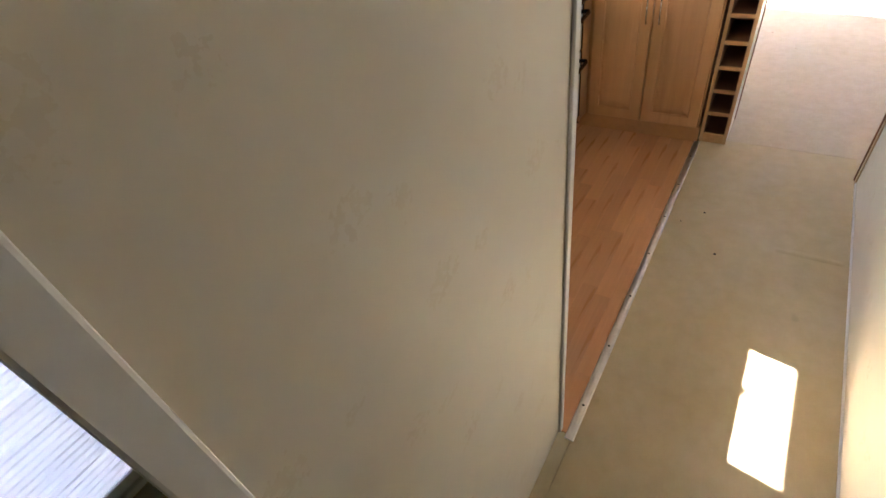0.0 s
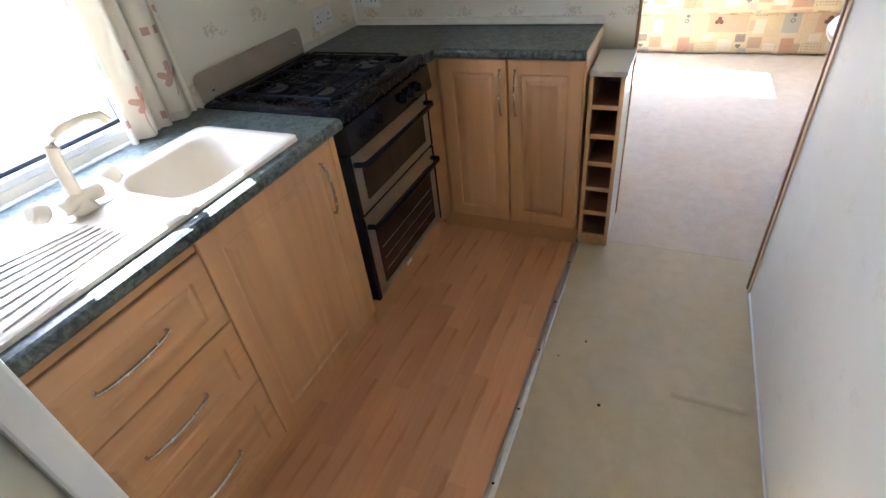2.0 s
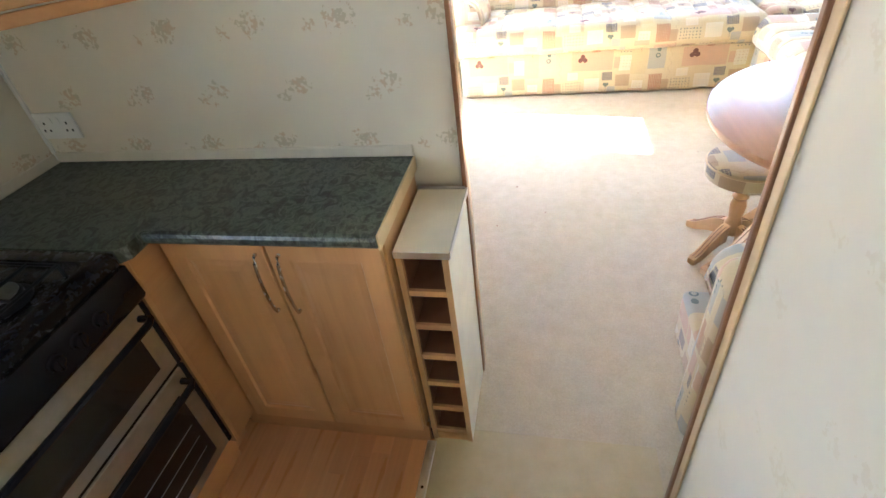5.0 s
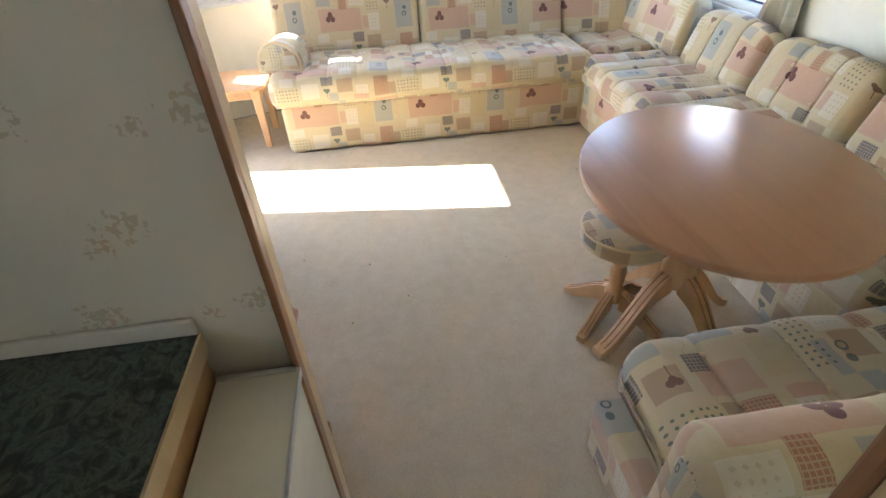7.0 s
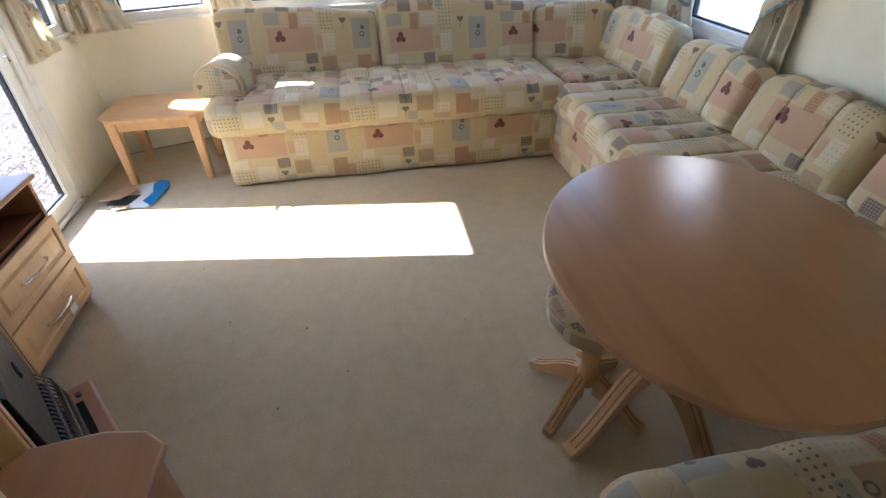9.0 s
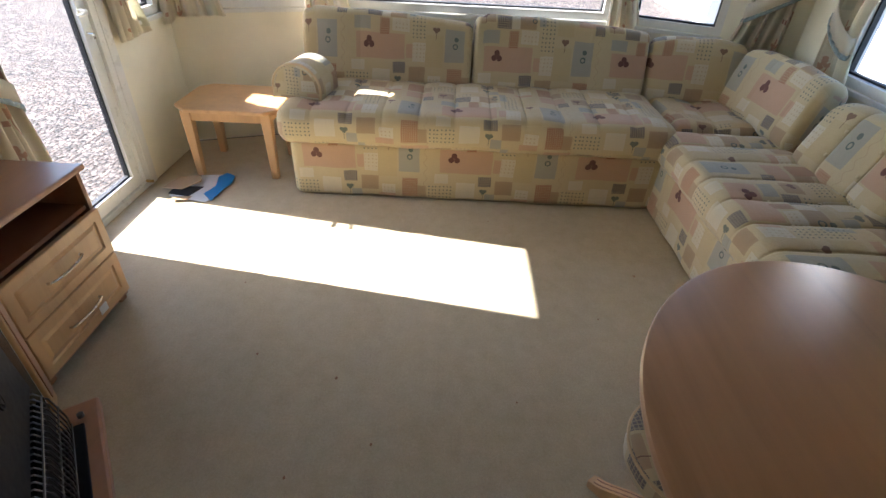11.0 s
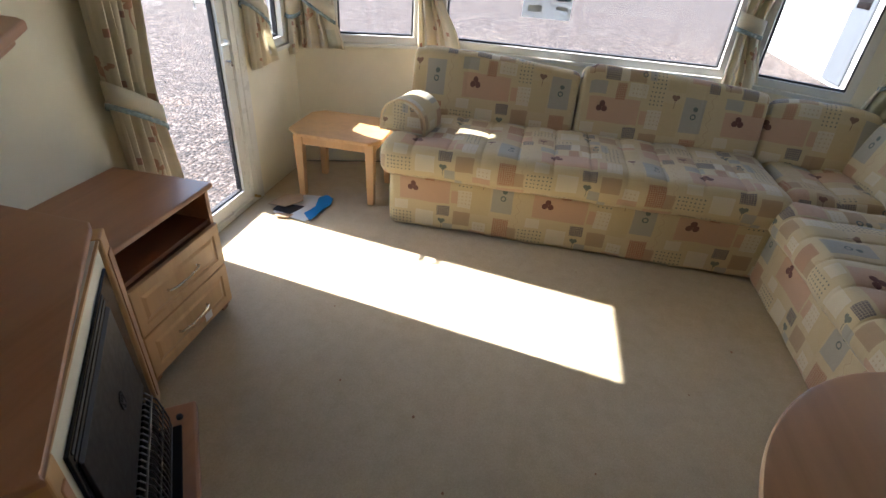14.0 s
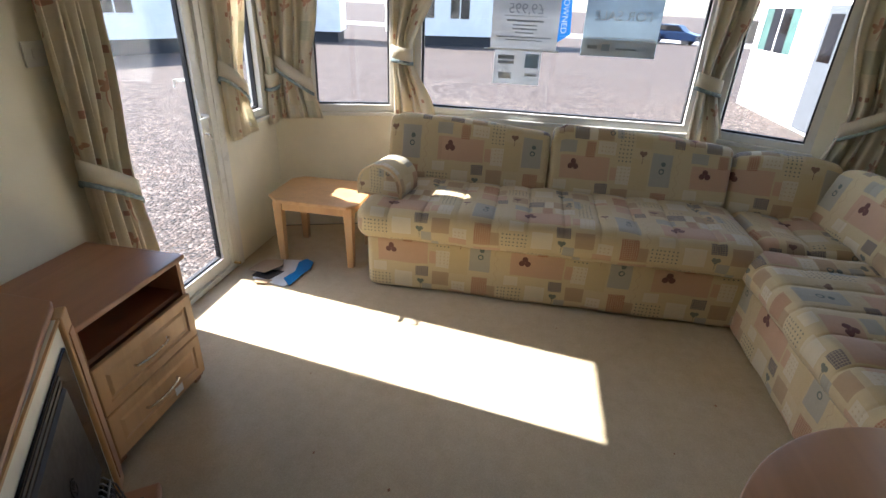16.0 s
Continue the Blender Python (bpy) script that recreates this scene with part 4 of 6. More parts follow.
# corner wall cupboard above the worktop
T = thing("wall_cupboard", "reddish wood corner wall cupboard above the worktop", "cabinet")
CC = [(3.115, 2.638), (3.115, 2.165), (3.30, 2.135), (3.655, 1.848), (3.678, 1.848), (3.678, 2.638)]
part("body", prism(bmesh.new(), CC, 1.427, 2.0), M_CREAMPANEL, T)
RAIL = [(3.105, 2.155), (3.297, 2.122), (3.652, 1.835)]
for (ax, ay), (bx, by) in zip(RAIL, RAIL[1:]):
    d = Vector((bx - ax, by - ay))
    m = Matrix.Translation((ax, ay, 0)) @ Matrix.Rotation(math.atan2(d.y, d.x), 4, "Z")
    part("rail", moved(boxed(0, d.length, 0, 0.022, 1.403, 1.431, bevel=0.004), m), M_PLINTH, T, "reddish wood rail")
    part("door", moved(boxed(0.012, d.length - 0.012, 0.002, 0.018, 1.435, 1.99, bevel=0.003), m), M_PLINTH, T)
    part("post", moved(boxed(-0.010, 0.010, -0.002, 0.020, 1.432, 1.995, bevel=0.002), m), M_PLINTH, T)
part("bottom", prism(bmesh.new(), [(3.125, 2.636), (3.125, 2.18), (3.31, 2.15), (3.65, 1.87), (3.676, 1.87), (3.676, 2.636)], 1.405, 1.4265), M_PLINTH, T)

# aluminium strip with screws, floor marks
T = thing("threshold_strip", "aluminium floor strip with screws beside laminate", "strip")
part("bar", prism(bmesh.new(), [(1.388, 0.0), (1.392, 0.004), (1.404, 0.0055), (1.416, 0.004), (1.420, 0.0)], 1.36, 3.345, axis="x"), M_ALU, T)
for k in range(7):
    part("screw", lathe(bmesh.new(), [(0.005, 0.0054), (0.005, 0.0062), (0.002, 0.0064)], 1.50 + 0.28 * k, 1.404, 8), M_IRON, T)
for x, y, r in ((2.445, 1.153, 0.006), (2.72, 1.245, 0.0045), (2.62, 1.33, 0.003)):
    tagged(part("floor_screw", lathe(bmesh.new(), [(r, 0.0), (r, 0.0012), (r * 0.4, 0.0016)], x, y, 10), M_IRON), "dark screw head in the passage floor", "screw")


structure("trim_floor_crease", prism(bmesh.new(), [(2.552, 0.0), (2.562, 0.0035), (2.568, 0.0045), (2.574, 0.003), (2.590, 0.0)], 0.70, 0.935, axis="y"), M_BOARD, "raised crease in the passage floor covering", "trim", True)


# ---- windows ----
def window(name, m, w, z0, z1, label, depth=0.08):
    """A white window in a wall whose inner face is y = 0 and whose thickness runs to +y; m places it."""
    T = thing(name, label, "window", "", "structure")
    f = 0.045
    y0, y1 = -0.004, depth + 0.004
    bm = bmesh.new()
    for a in ((0, w, z0, z0 + f), (0, w, z1 - f, z1), (0, f, z0 + f, z1 - f), (w - f, w, z0 + f, z1 - f)):
        box(bm, a[0], a[1], y0, y1, a[2], a[3])
    part("window_frame", moved(bm, m), M_UPVC, T)
    bm = bmesh.new()
    g = 0.012
    for a in ((f, w - f, z0 + f, z0 + f + g), (f, w - f, z1 - f - g, z1 - f), (f, f + g, z0 + f + g, z1 - f - g), (w - f - g, w - f, z0 + f + g, z1 - f - g)):
        box(bm, a[0], a[1], 0.030, 0.058, a[2], a[3])
    part("gasket", moved(bm, m), M_GASKET, T)
    p = part("pane", moved(boxed(f + 0.002, w - f - 0.002, 0.042, 0.046, z0 + f + 0.002, z1 - f - 0.002), m), M_GLASS, T)
    p.visible_shadow = False
    part("window_sill", moved(boxed(-0.015, w + 0.015, -0.028, -0.005, z0 - 0.028, z0 - 0.002, bevel=0.004), m), M_UPVC, T)
    return T


KM = Matrix.Translation((KWIN[0], YL, 0))
window("window_kitchen", KM, KWIN[1] - KWIN[0], KWIN[2], KWIN[3], "white plastic kitchen window over the sink")
window("window_hall", Matrix.Translation((HWIN[0], YL, 0)), HWIN[1] - HWIN[0], HWIN[2], HWIN[3], "white window of the room off the hall")
window("window_side", Matrix.Translation((SWIN[0], YL, 0)), SWIN[1] - SWIN[0], SWIN[2], SWIN[3], "narrow white window beside the glazed door")
for (m, length, h), name, lab in zip(bays, ("window_bay_north", "window_bay_middle", "window_bay_south"), ("white bay window beside the side table", "wide white front window over the sofa", "white bay window by the sofa corner")):
    window(name, m @ Matrix.Translation((h[0], 0, 0)), h[1] - h[0], h[2], h[3], lab)
window("window_south", Matrix.Translation((RWIN[1], YR, 0)) @ Matrix.Rotation(math.pi, 4, "Z"), RWIN[1] - RWIN[0], RWIN[2], RWIN[3], "white window over the side sofa")

# glazed door
T = thing("door_1", "white plastic glazed outer door standing closed", "door", "", "structure")
bm = bmesh.new()
dx0, dx1, dz1 = DOOR[0], DOOR[1], DOOR[3]
for a in ((dx0, dx0 + 0.045, 0.004, dz1), (dx1 - 0.045, dx1, 0.004, dz1), (dx0 + 0.045, dx1 - 0.045, dz1 - 0.045, dz1), (dx0 + 0.045, dx1 - 0.045, 0.004, 0.035)):
    box(bm, a[0], a[1], YL - 0.006, YL + 0.084, a[2], a[3])
part("door_frame", bm, M_UPVC, T)
bm = bmesh.new()
lx0, lx1, lz0, lz1 = dx0 + 0.047, dx1 - 0.047, 0.037, dz1 - 0.047
gx0, gx1, gz0, gz1 = 5.774, 6.322, 0.11, 1.945
for a in ((lx0, gx0, lz0, lz1), (gx1, lx1, lz0, lz1), (gx0, gx1, lz0, gz0), (gx0, gx1, gz1, lz1)):
    box(bm, a[0], a[1], YL + 0.012, YL + 0.052, a[2], a[3])
leaf = part("door_leaf", bm, M_UPVC, T)
bm = bmesh.new()
g = 0.009
for a in ((gx0, gx1, gz0, gz0 + g), (gx0, gx1, gz1 - g, gz1), (gx0, gx0 + g, gz0 + g, gz1 - g), (gx1 - g, gx1, gz0 + g, gz1 - g)):
    box(bm, a[0], a[1], YL + 0.030, YL + 0.056, a[2], a[3])
part("gasket", bm, M_GASKET, leaf)
p = part("pane", boxed(gx0 + 0.002, gx1 - 0.002, YL + 0.036, YL + 0.040, gz0 + 0.002, gz1 - 0.002), M_GLASS, leaf)
p.visible_shadow = False
part("handle_plate", boxed(6.315, 6.345, YL + 0.002, YL + 0.0115, 0.86, 1.07, bevel=0.003), M_WHITE, leaf)
part("door_handle", tube(bmesh.new(), [(6.33, YL + 0.002, 0.99), (6.33, YL - 0.032, 0.985), (6.32, YL - 0.038, 0.98), (6.245, YL - 0.038, 0.975)], 0.009, 8), M_WHITE, leaf, "white lever handle", True)
part("outer_handle", tube(bmesh.new(), [(6.335, YL + 0.0535, 1.165), (6.335, YL + 0.085, 1.165), (6.325, YL + 0.090, 1.165), (6.275, YL + 0.090, 1.17), (6.270, YL + 0.090, 1.14)], 0.008, 8), M_WHITE, leaf, "", True)
part("key", tube(bmesh.new(), [(6.33, YL + 0.002, 0.885), (6.33, YL - 0.030, 0.885), (6.33, YL - 0.032, 0.86)], 0.006, 8), M_CHROME, leaf, "steel lock with key", True)
structure("trim_door_cover", boxed(6.442, 6.505, YL - 0.010, YL - 0.0005, 0.0, 2.10, bevel=0.003), M_UPVC, "white cover strip beside the door", "trim")
T = thing("door_stop", "small brass door stop on the door sill", "door stop")
part("stem", tube(bmesh.new(), [(6.40, YL - 0.0065, 0.045), (6.40, YL - 0.045, 0.045)], 0.009, 8), M_BRASS, T, "", True)


# ---- curtains ----
def curtain(label, m, w, z0, z1, tie=None, pull=0.35, side=1, folds=5, depth=0.03, slant=0.085):
    """Cloth in folds hanging along x from z1 to z0; a tie gathers it to one side at the height tie."""
    T = thing("curtain", label, "curtain", "window curtains")
    bm = bmesh.new()
    uvl = bm.loops.layers.uv.new("cloth")
    shift = round(7.3 * w + 1.9 * z0 + m.translation.x, 2)
    rows, cols = 34, folds * 12
    grid = []
    for i in range(rows + 1):
        z = z1 + (z0 - z1) * i / rows
        k = 1.0
        if tie:
            d = (z - tie)
            k = 1 - (1 - pull) * math.exp(-(d / (0.30 if d > 0 else 0.34)) ** 2 * (1.0 if d > 0 else 1.6))
        row = []
        for j in range(cols + 1):
            s = j / cols
            x = (s * w * k) if side > 0 else w - (1 - s) * w * k
            ph = s * folds * math.tau + 0.5 * math.sin(3.1 * s + z * 1.3)
            y = -depth * (0.5 + 0.5 * math.sin(ph)) * (0.8 + 0.25 * math.sin(7 * s)) - 0.004
            x += 0.010 * math.sin(ph * 0.5 + z * 2)
            row.append(bm.verts.new((x, y, z + (0.006 * math.sin(ph) if i == rows else 0))))
        grid.append(row)
    for a, b in zip(grid, grid[1:]):
        for j in range(cols):
            f = bm.faces.new((a[j], a[j + 1], b[j + 1], b[j]))
            for l, s in zip(f.loops, (j, j + 1, j + 1, j)):
                l[uvl].uv = (shift + s / cols * w * 1.7, l.vert.co.z)
    ob = part("cloth", moved(bm, m), M_CURTAIN, T, "", True)
    so = ob.modifiers.new("thick", "SOLIDIFY")
    so.thickness = 0.003
    if tie:
        wk = w * pull
        x0 = 0 if side > 0 else w - wk
        bm = bmesh.new()
        n = 26
        ring0, ring1 = [], []
        for k in range(n):
            a = k * math.tau / n
            px, py = x0 + wk / 2 + (wk / 2 + 0.014) * math.cos(a), -depth * 0.55 + (depth * 0.75 + 0.008) * math.sin(a)
            sl = -slant * side * math.cos(a)
            ring0.append(bm.verts.new((px, py, tie + 0.042 + sl)))
            ring1.append(bm.verts.new((px, py, tie - 0.042 + sl)))
        for k in range(n):
            bm.faces.new((ring0[k], ring0[(k + 1) % n], ring1[(k + 1) % n], ring1[k]))
        t = part("tieback", moved(bm, m), M_CURTAIN, T, "gathered cloth tieback", True)
        so = t.modifiers.new("thick", "SOLIDIFY")
        so.thickness = 0.006
        bm = bmesh.new()
        n2 = 90
        r0, r1 = [], []
        for k in range(n2):
            a = k * math.tau / n2
            wig = 0.006 * math.sin(k * math.tau / 5)
            px, py = x0 + wk / 2 + (wk / 2 + 0.018) * math.cos(a), -depth * 0.55 + (depth * 0.75 + 0.012 + wig) * math.sin(a)
            sl = -slant * side * math.cos(a)
            r0.append(bm.verts.new((px, py, tie - 0.040 + sl)))
            r1.append(bm.verts.new((px, py + wig, tie - 0.064 + sl)))
        for k in range(n2):
            bm.faces.new((r0[k], r0[(k + 1) % n2], r1[(k + 1) % n2], r1[k]))
        fr = part("frill", moved(bm, m), M_FRILL, t, "blue-grey gathered frill", True)
        so = fr.modifiers.new("thick", "SOLIDIFY")
        so.thickness = 0.002
    return T


N_IN = Matrix.Translation((0, YL - 0.012, 0))
curtain("cream leaf-print curtain drawn beside the sink window", N_IN @ Matrix.Translation((2.245, 0, 0)), 0.28, 0.895, 1.70, None, 1, 1, 4, 0.04)
curtain("cream leaf-print door curtain tied back low", N_IN @ Matrix.Translation((5.440, -0.02, 0)), 0.300, 0.30, 2.06, 0.865, 0.82, 1, 7, 0.06)
curtain("short cream leaf-print curtain tied back by door", N_IN @ Matrix.Translation((6.505, 0, 0)), 0.375, 0.80, 2.06, 1.13, 0.60, 1, 5, 0.05)
curtain("short cream leaf-print curtain by the narrow window", N_IN @ Matrix.Translation((6.975, 0, 0)), 0.145, 0.80, 2.06, 1.10, 0.62, -1, 3, 0.05, 0.02)
mb = [b[0] for b in bays]
IN = Matrix.Translation((0, -0.03, 0))
curtain("short cream leaf-print curtain tied at bay corner", mb[0] @ IN @ Matrix.Translation((0.05, 0, 0)), 0.30, 0.83, 2.06, 1.13, 0.72, 1, 4, 0.05)
curtain("cream leaf-print curtain gathered between front windows", mb[1] @ IN @ Matrix.Translation((-0.10, 0, 0)), 0.32, 0.86, 2.06, 1.27, 0.38, 1, 4, 0.06, 0.012)
curtain("cream leaf-print curtain gathered beside the wide window", mb[1] @ IN @ Matrix.Translation((1.90, 0, 0)), 0.24, 0.80, 2.06, 1.20, 0.55, 1, 4, 0.06, 0.02)
curtain("cream leaf-print curtain tied in the sofa corner", mb[2] @ IN @ Matrix.Translation((0.60, 0, 0)), 0.34, 0.80, 2.06, 1.10, 0.72, -1, 5, 0.06)
S_IN = Matrix.Translation((0, YR + 0.03, 0)) @ Matrix.Rotation(math.pi, 4, "Z")
curtain("cream leaf-print curtain beside the side window", S_IN @ Matrix.Translation((-6.66, 0, 0)), 0.28, 0.72, 2.06, 1.05, 0.65, 1, 4, 0.06)
curtain("cream leaf-print curtain at the far side window end", S_IN @ Matrix.Translation((-5.92, 0, 0)), 0.30, 0.70, 2.06, 1.05, 0.65, -1, 4, 0.06)
curtain("cream leaf-print curtain further along the side wall", S_IN @ Matrix.Translation((-5.00, 0, 0)), 0.28, 0.72, 2.06, 1.05, 0.65, 1, 4, 0.06)
bm = boxed(5.40, 7.0, YL - 0.05, YL - 0.030, 2.07, 2.10)
structure("trim_curtain_rail", bm, M_WHITE, "white curtain rail", "trim")


# ---- upholstery ----
def rprofile(a0, a1, b0, b1, r, step=0.03):
    """A rounded rectangle as a closed line of close points, counter-clockwise from its lower front."""
    pts = []
    for p in rrect(a0, a1, b0, b1, r, 5):
        pts.append(p)
    out = []
    for i, p in enumerate(pts):
        q = pts[(i + 1) % len(pts)]
        d = math.hypot(q[0] - p[0], q[1] - p[1])
        k = max(1, int(d / step))
        out += [(p[0] + (q[0] - p[0]) * j / k, p[1] + (q[1] - p[1]) * j / k) for j in range(k)]
    return out


def pad(length, prof, m, u0=0.0, v0=0.0, pitch=0.0, puff=0.012, ends=0.04, cross=0.0, wave=None):
    """An upholstered body: a profile (depth a, height b) drawn along x; its cloth runs on in metres.
    pitch: width of the stitched channels; cross: spacing of the rows of buttons over the depth; wave: a rise of the top along the length."""
    bm = bmesh.new()
    uvl = bm.loops.layers.uv.new("cloth")
    n = len(prof)
    ca, cb = sum(p[0] for p in prof) / n, sum(p[1] for p in prof) / n
    top = max(p[1] for p in prof)
    low = min(p[1] for p in prof)
    arc = [0.0]
    for i in range(n):
        p, q = prof[i], prof[(i + 1) % n]
        arc.append(arc[-1] + math.hypot(q[0] - p[0], q[1] - p[1]))
    # the cloth's height starts at the lowest front point
    start = min(range(n), key=lambda i: prof[i][0] + 0.3 * prof[i][1])
    steps = max(8, int(length / 0.025))
    ss = [length * k / steps for k in range(steps + 1)]
    for e in (0.15, 0.45, 0.75):
        ss += [ends * e, length - ends * e]
    if pitch:
        for k in range(1, int(length / pitch) + 1):
            ss += [s for d in (-0.014, -0.006, 0.0, 0.006, 0.014) for s in (k * pitch + d,) if ends < s < length - ends]
    ss = sorted({round(s, 4) for s in ss})
    rings = []
    for s in ss:
        near = min(s, length - s)
        shrink = 0.0 if near >= ends else ends * (1 - math.sqrt(max(0, 1 - (1 - near / ends) ** 2)))
        ring = []
        for i, (a, b) in enumerate(prof):
            p, q = prof[i - 1], prof[(i + 1) % n]
            nx, nz = (q[1] - p[1]), -(q[0] - p[0])
            l = math.hypot(nx, nz) or 1
            nx, nz = nx / l, nz / l
            g = 0.0
            if pitch:
                g += puff * (abs(math.sin(math.pi * s / pitch)) ** 0.38 - 1) * (0.9 if low < 0.1 else 0.12 + 0.88 * min(1, max(0, nz * 1.3 - 0.15)))
            if cross and (nz > 0.5 or nx < -0.6):
                t = (a if nz > 0.5 else b)
                g += puff * 0.9 * (abs(math.sin(math.pi * t / cross)) ** 0.5 - 1) * (0.35 if pitch else 1)
            g += 0.003 * math.sin(9 * s + 5 * a + 3 * b) + 0.002 * math.sin(23 * s + 11 * b)
            g -= shrink
            bb = b
            if wave and b > low + 0.5 * (top - low):
                bb = b + wave(s) * (b - low - 0.5 * (top - low)) / (0.5 * (top - low))
            ring.append(bm.verts.new(m @ Vector((s, a + nx * g, bb + nz * g))))
        rings.append(ring)

    def vval(i):
        return -((arc[i % n] if i < n else arc[n]) - arc[start])
    for k in range(len(ss) - 1):
        for i in range(n):
            f = bm.faces.new((rings[k][i], rings[k][(i + 1) % n], rings[k + 1][(i + 1) % n], rings[k + 1][i]))
            f.smooth = True
            va, vb = vval(i), -(arc[i + 1] - arc[start])
            for loop, (s, v) in zip(f.loops, ((ss[k], va), (ss[k], vb), (ss[k + 1], vb), (ss[k + 1], va))):
                loop[uvl].uv = (s + u0, v + v0)
    for ring, s in ((rings[0], 0), (rings[-1], length)):
        f = bm.faces.new(ring if s == 0 else ring[::-1])
        for loop in f.loops:
            i = ring.index(loop.vert)
            loop[uvl].uv = (prof[i][0] + u0, prof[i][1] + v0)
    return bm


def soft_part(name, bm, parent, label=""):
    ob = part(name, bm, M_CLOTH, parent, label)
    for f in ob.data.polygons:
        f.use_smooth = True
    return ob


# front sofa: its own x runs along -y, its depth (a) along +x
def front(x, y, z=0):
    return Matrix.Translation((x, y, z)) @ Matrix.Rotation(radians(-90), 4, "Z")


def hump(length, rise):
    return lambda s: rise * math.sin(math.pi * min(1, max(0, s / length))) ** 0.8 - rise * 0.4


def slope(length, rise):
    return lambda s: rise * (0.6 - 1.1 * max(0.0, s / length - 0.35) / 0.65) if s > 0.06 else rise * 0.3


T = thing("sofa", "patchwork cloth sofa with channelled seat and bolster arm", "sofa", "sofa suite")
FY = 1.755
soft_part("base", pad(2.155, rprofile(0.0, 0.60, 0.006, 0.352, 0.035), front(6.412, FY), 1.598 - FY + 0.11, 0.03, 0, 0, 0.05), T)
seat = soft_part("seat", pad(2.20, rprofile(0.0, 0.70, 0.334, 0.545, 0.085), front(6.345, FY + 0.045), 1.598 - FY - 0.045 + 0.11, 0.02, 0.196, 0.014, 0.07, 0.24), T)
for y0, w, u, v in ((FY + 0.03, 1.055, -0.305, 0.065), (FY - 1.035, 1.085, -0.034, 0.11)):
    lean = Matrix.Translation((6.955, y0, 0.505)) @ Matrix.Rotation(radians(-90), 4, "Z") @ Matrix.Rotation(radians(-16), 4, "X")
    soft_part("back_cushion", pad(w, rprofile(0.0, 0.20, 0.0, 0.425, 0.06), lean, u, v, 0.36, 0.005, 0.035, 0.0, slope(w, 0.05)), T)
soft_part("back_frame", pad(2.13, rprofile(0.0, 0.10, 0.02, 0.74, 0.03), front(7.20, FY - 0.01), 0.2, 0.1, 0, 0, 0.03), T)
# bolster arm lying on the seat
arch = [(-0.140, 0.0), (0.140, 0.0)] + [(0.140 * math.cos(a), 0.060 + 0.135 * math.sin(a)) for a in [math.pi * k / 16 for k in range(17)]]
arm = pad(0.27, arch, Matrix.Translation((6.555, FY - 0.040, 0.530)) @ Matrix.Rotation(radians(-10), 4, "Z"), 0.4, 0.3, 0, 0, 0.02)
armo = soft_part("arm", arm, T, "rounded bolster arm with piped end")
AM = Matrix.Translation((6.555, FY - 0.040, 0.530)) @ Matrix.Rotation(radians(-10), 4, "Z")
ring = [AM @ Vector((0.008, a, b)) for a, b in arch[1:]] + [AM @ Vector((0.008, *arch[0]))]
part("piping", tube(bmesh.new(), ring, 0.008, 6), M_PALETRIM, armo)
for k in range(10):
    for x in (6.62, 6.86):
        b = lathe(bmesh.new(), [(0.010, 0), (0.009, 0.004), (0.003, 0.006)], x, FY + 0.045 - 0.196 * (k + 1), 10)
        part("button", moved(b, Matrix.Translation((0, 0, 0.525))), M_CLOTH, seat)

# corner seat
T = thing("corner_sofa", "patchwork cloth corner seat with two curved back pads", "sofa", "sofa suite")
bm = pad(0.78, rprofile(0.0, 0.60, 0.02, 0.34, 0.03), front(6.47, -0.405), 0.3, 0.1, 0, 0, 0.03)
soft_part("base", bm, T)
bm = pad(0.745, rprofile(0.0, 0.62, 0.322, 0.527, 0.07), front(6.47, -0.408), 0.66, 0.35, 0.25, 0.024, 0.05, 0.22)
soft_part("seat", bm, T)
for (px, py), turn, w, u in (((6.965, -0.350), -100, 0.58, 0.1), ((6.955, -0.795), -176, 0.735, 0.55)):
    lean = Matrix.Translation((px, py, 0.490)) @ Matrix.Rotation(radians(turn), 4, "Z") @ Matrix.Rotation(radians(-16), 4, "X")
    soft_part("back_cushion", pad(w, rprofile(0.0, 0.17, 0.0, 0.39, 0.075), lean, u, 0.10, 0.30, 0.007, 0.045, 0.0, hump(w, 0.035)), T)

# side sofa, along the south wall: its own x runs along -x, its depth along -y
T = thing("sofa", "patchwork cloth side sofa with deep buttoned seat", "sofa", "sofa suite")


def side(x, y, z=0):
    return Matrix.Translation((x, y, z)) @ Matrix.Rotation(math.pi, 4, "Z")


SXE = 3.98
L = 6.455 - SXE
soft_part("base", pad(L, rprofile(0.0, 0.62, 0.006, 0.325, 0.03), side(6.455, -0.360), 0.55, 0.03, 0, 0, 0.05), T)
seat = soft_part("seat", pad(L + 0.03, rprofile(0.0, 0.66, 0.312, 0.505, 0.08), side(6.475, -0.310), 0.15, 0.02, 0.196, 0.022, 0.07, 0.22), T)
for k in range(12):
    for y in (-0.54, -0.76):
        part("button", moved(lathe(bmesh.new(), [(0.010, 0), (0.009, 0.004), (0.003, 0.006)], 6.475 - 0.196 * (k + 1), y, 10), Matrix.Translation((0, 0, 0.482))), M_CLOTH, seat)
x = 6.19
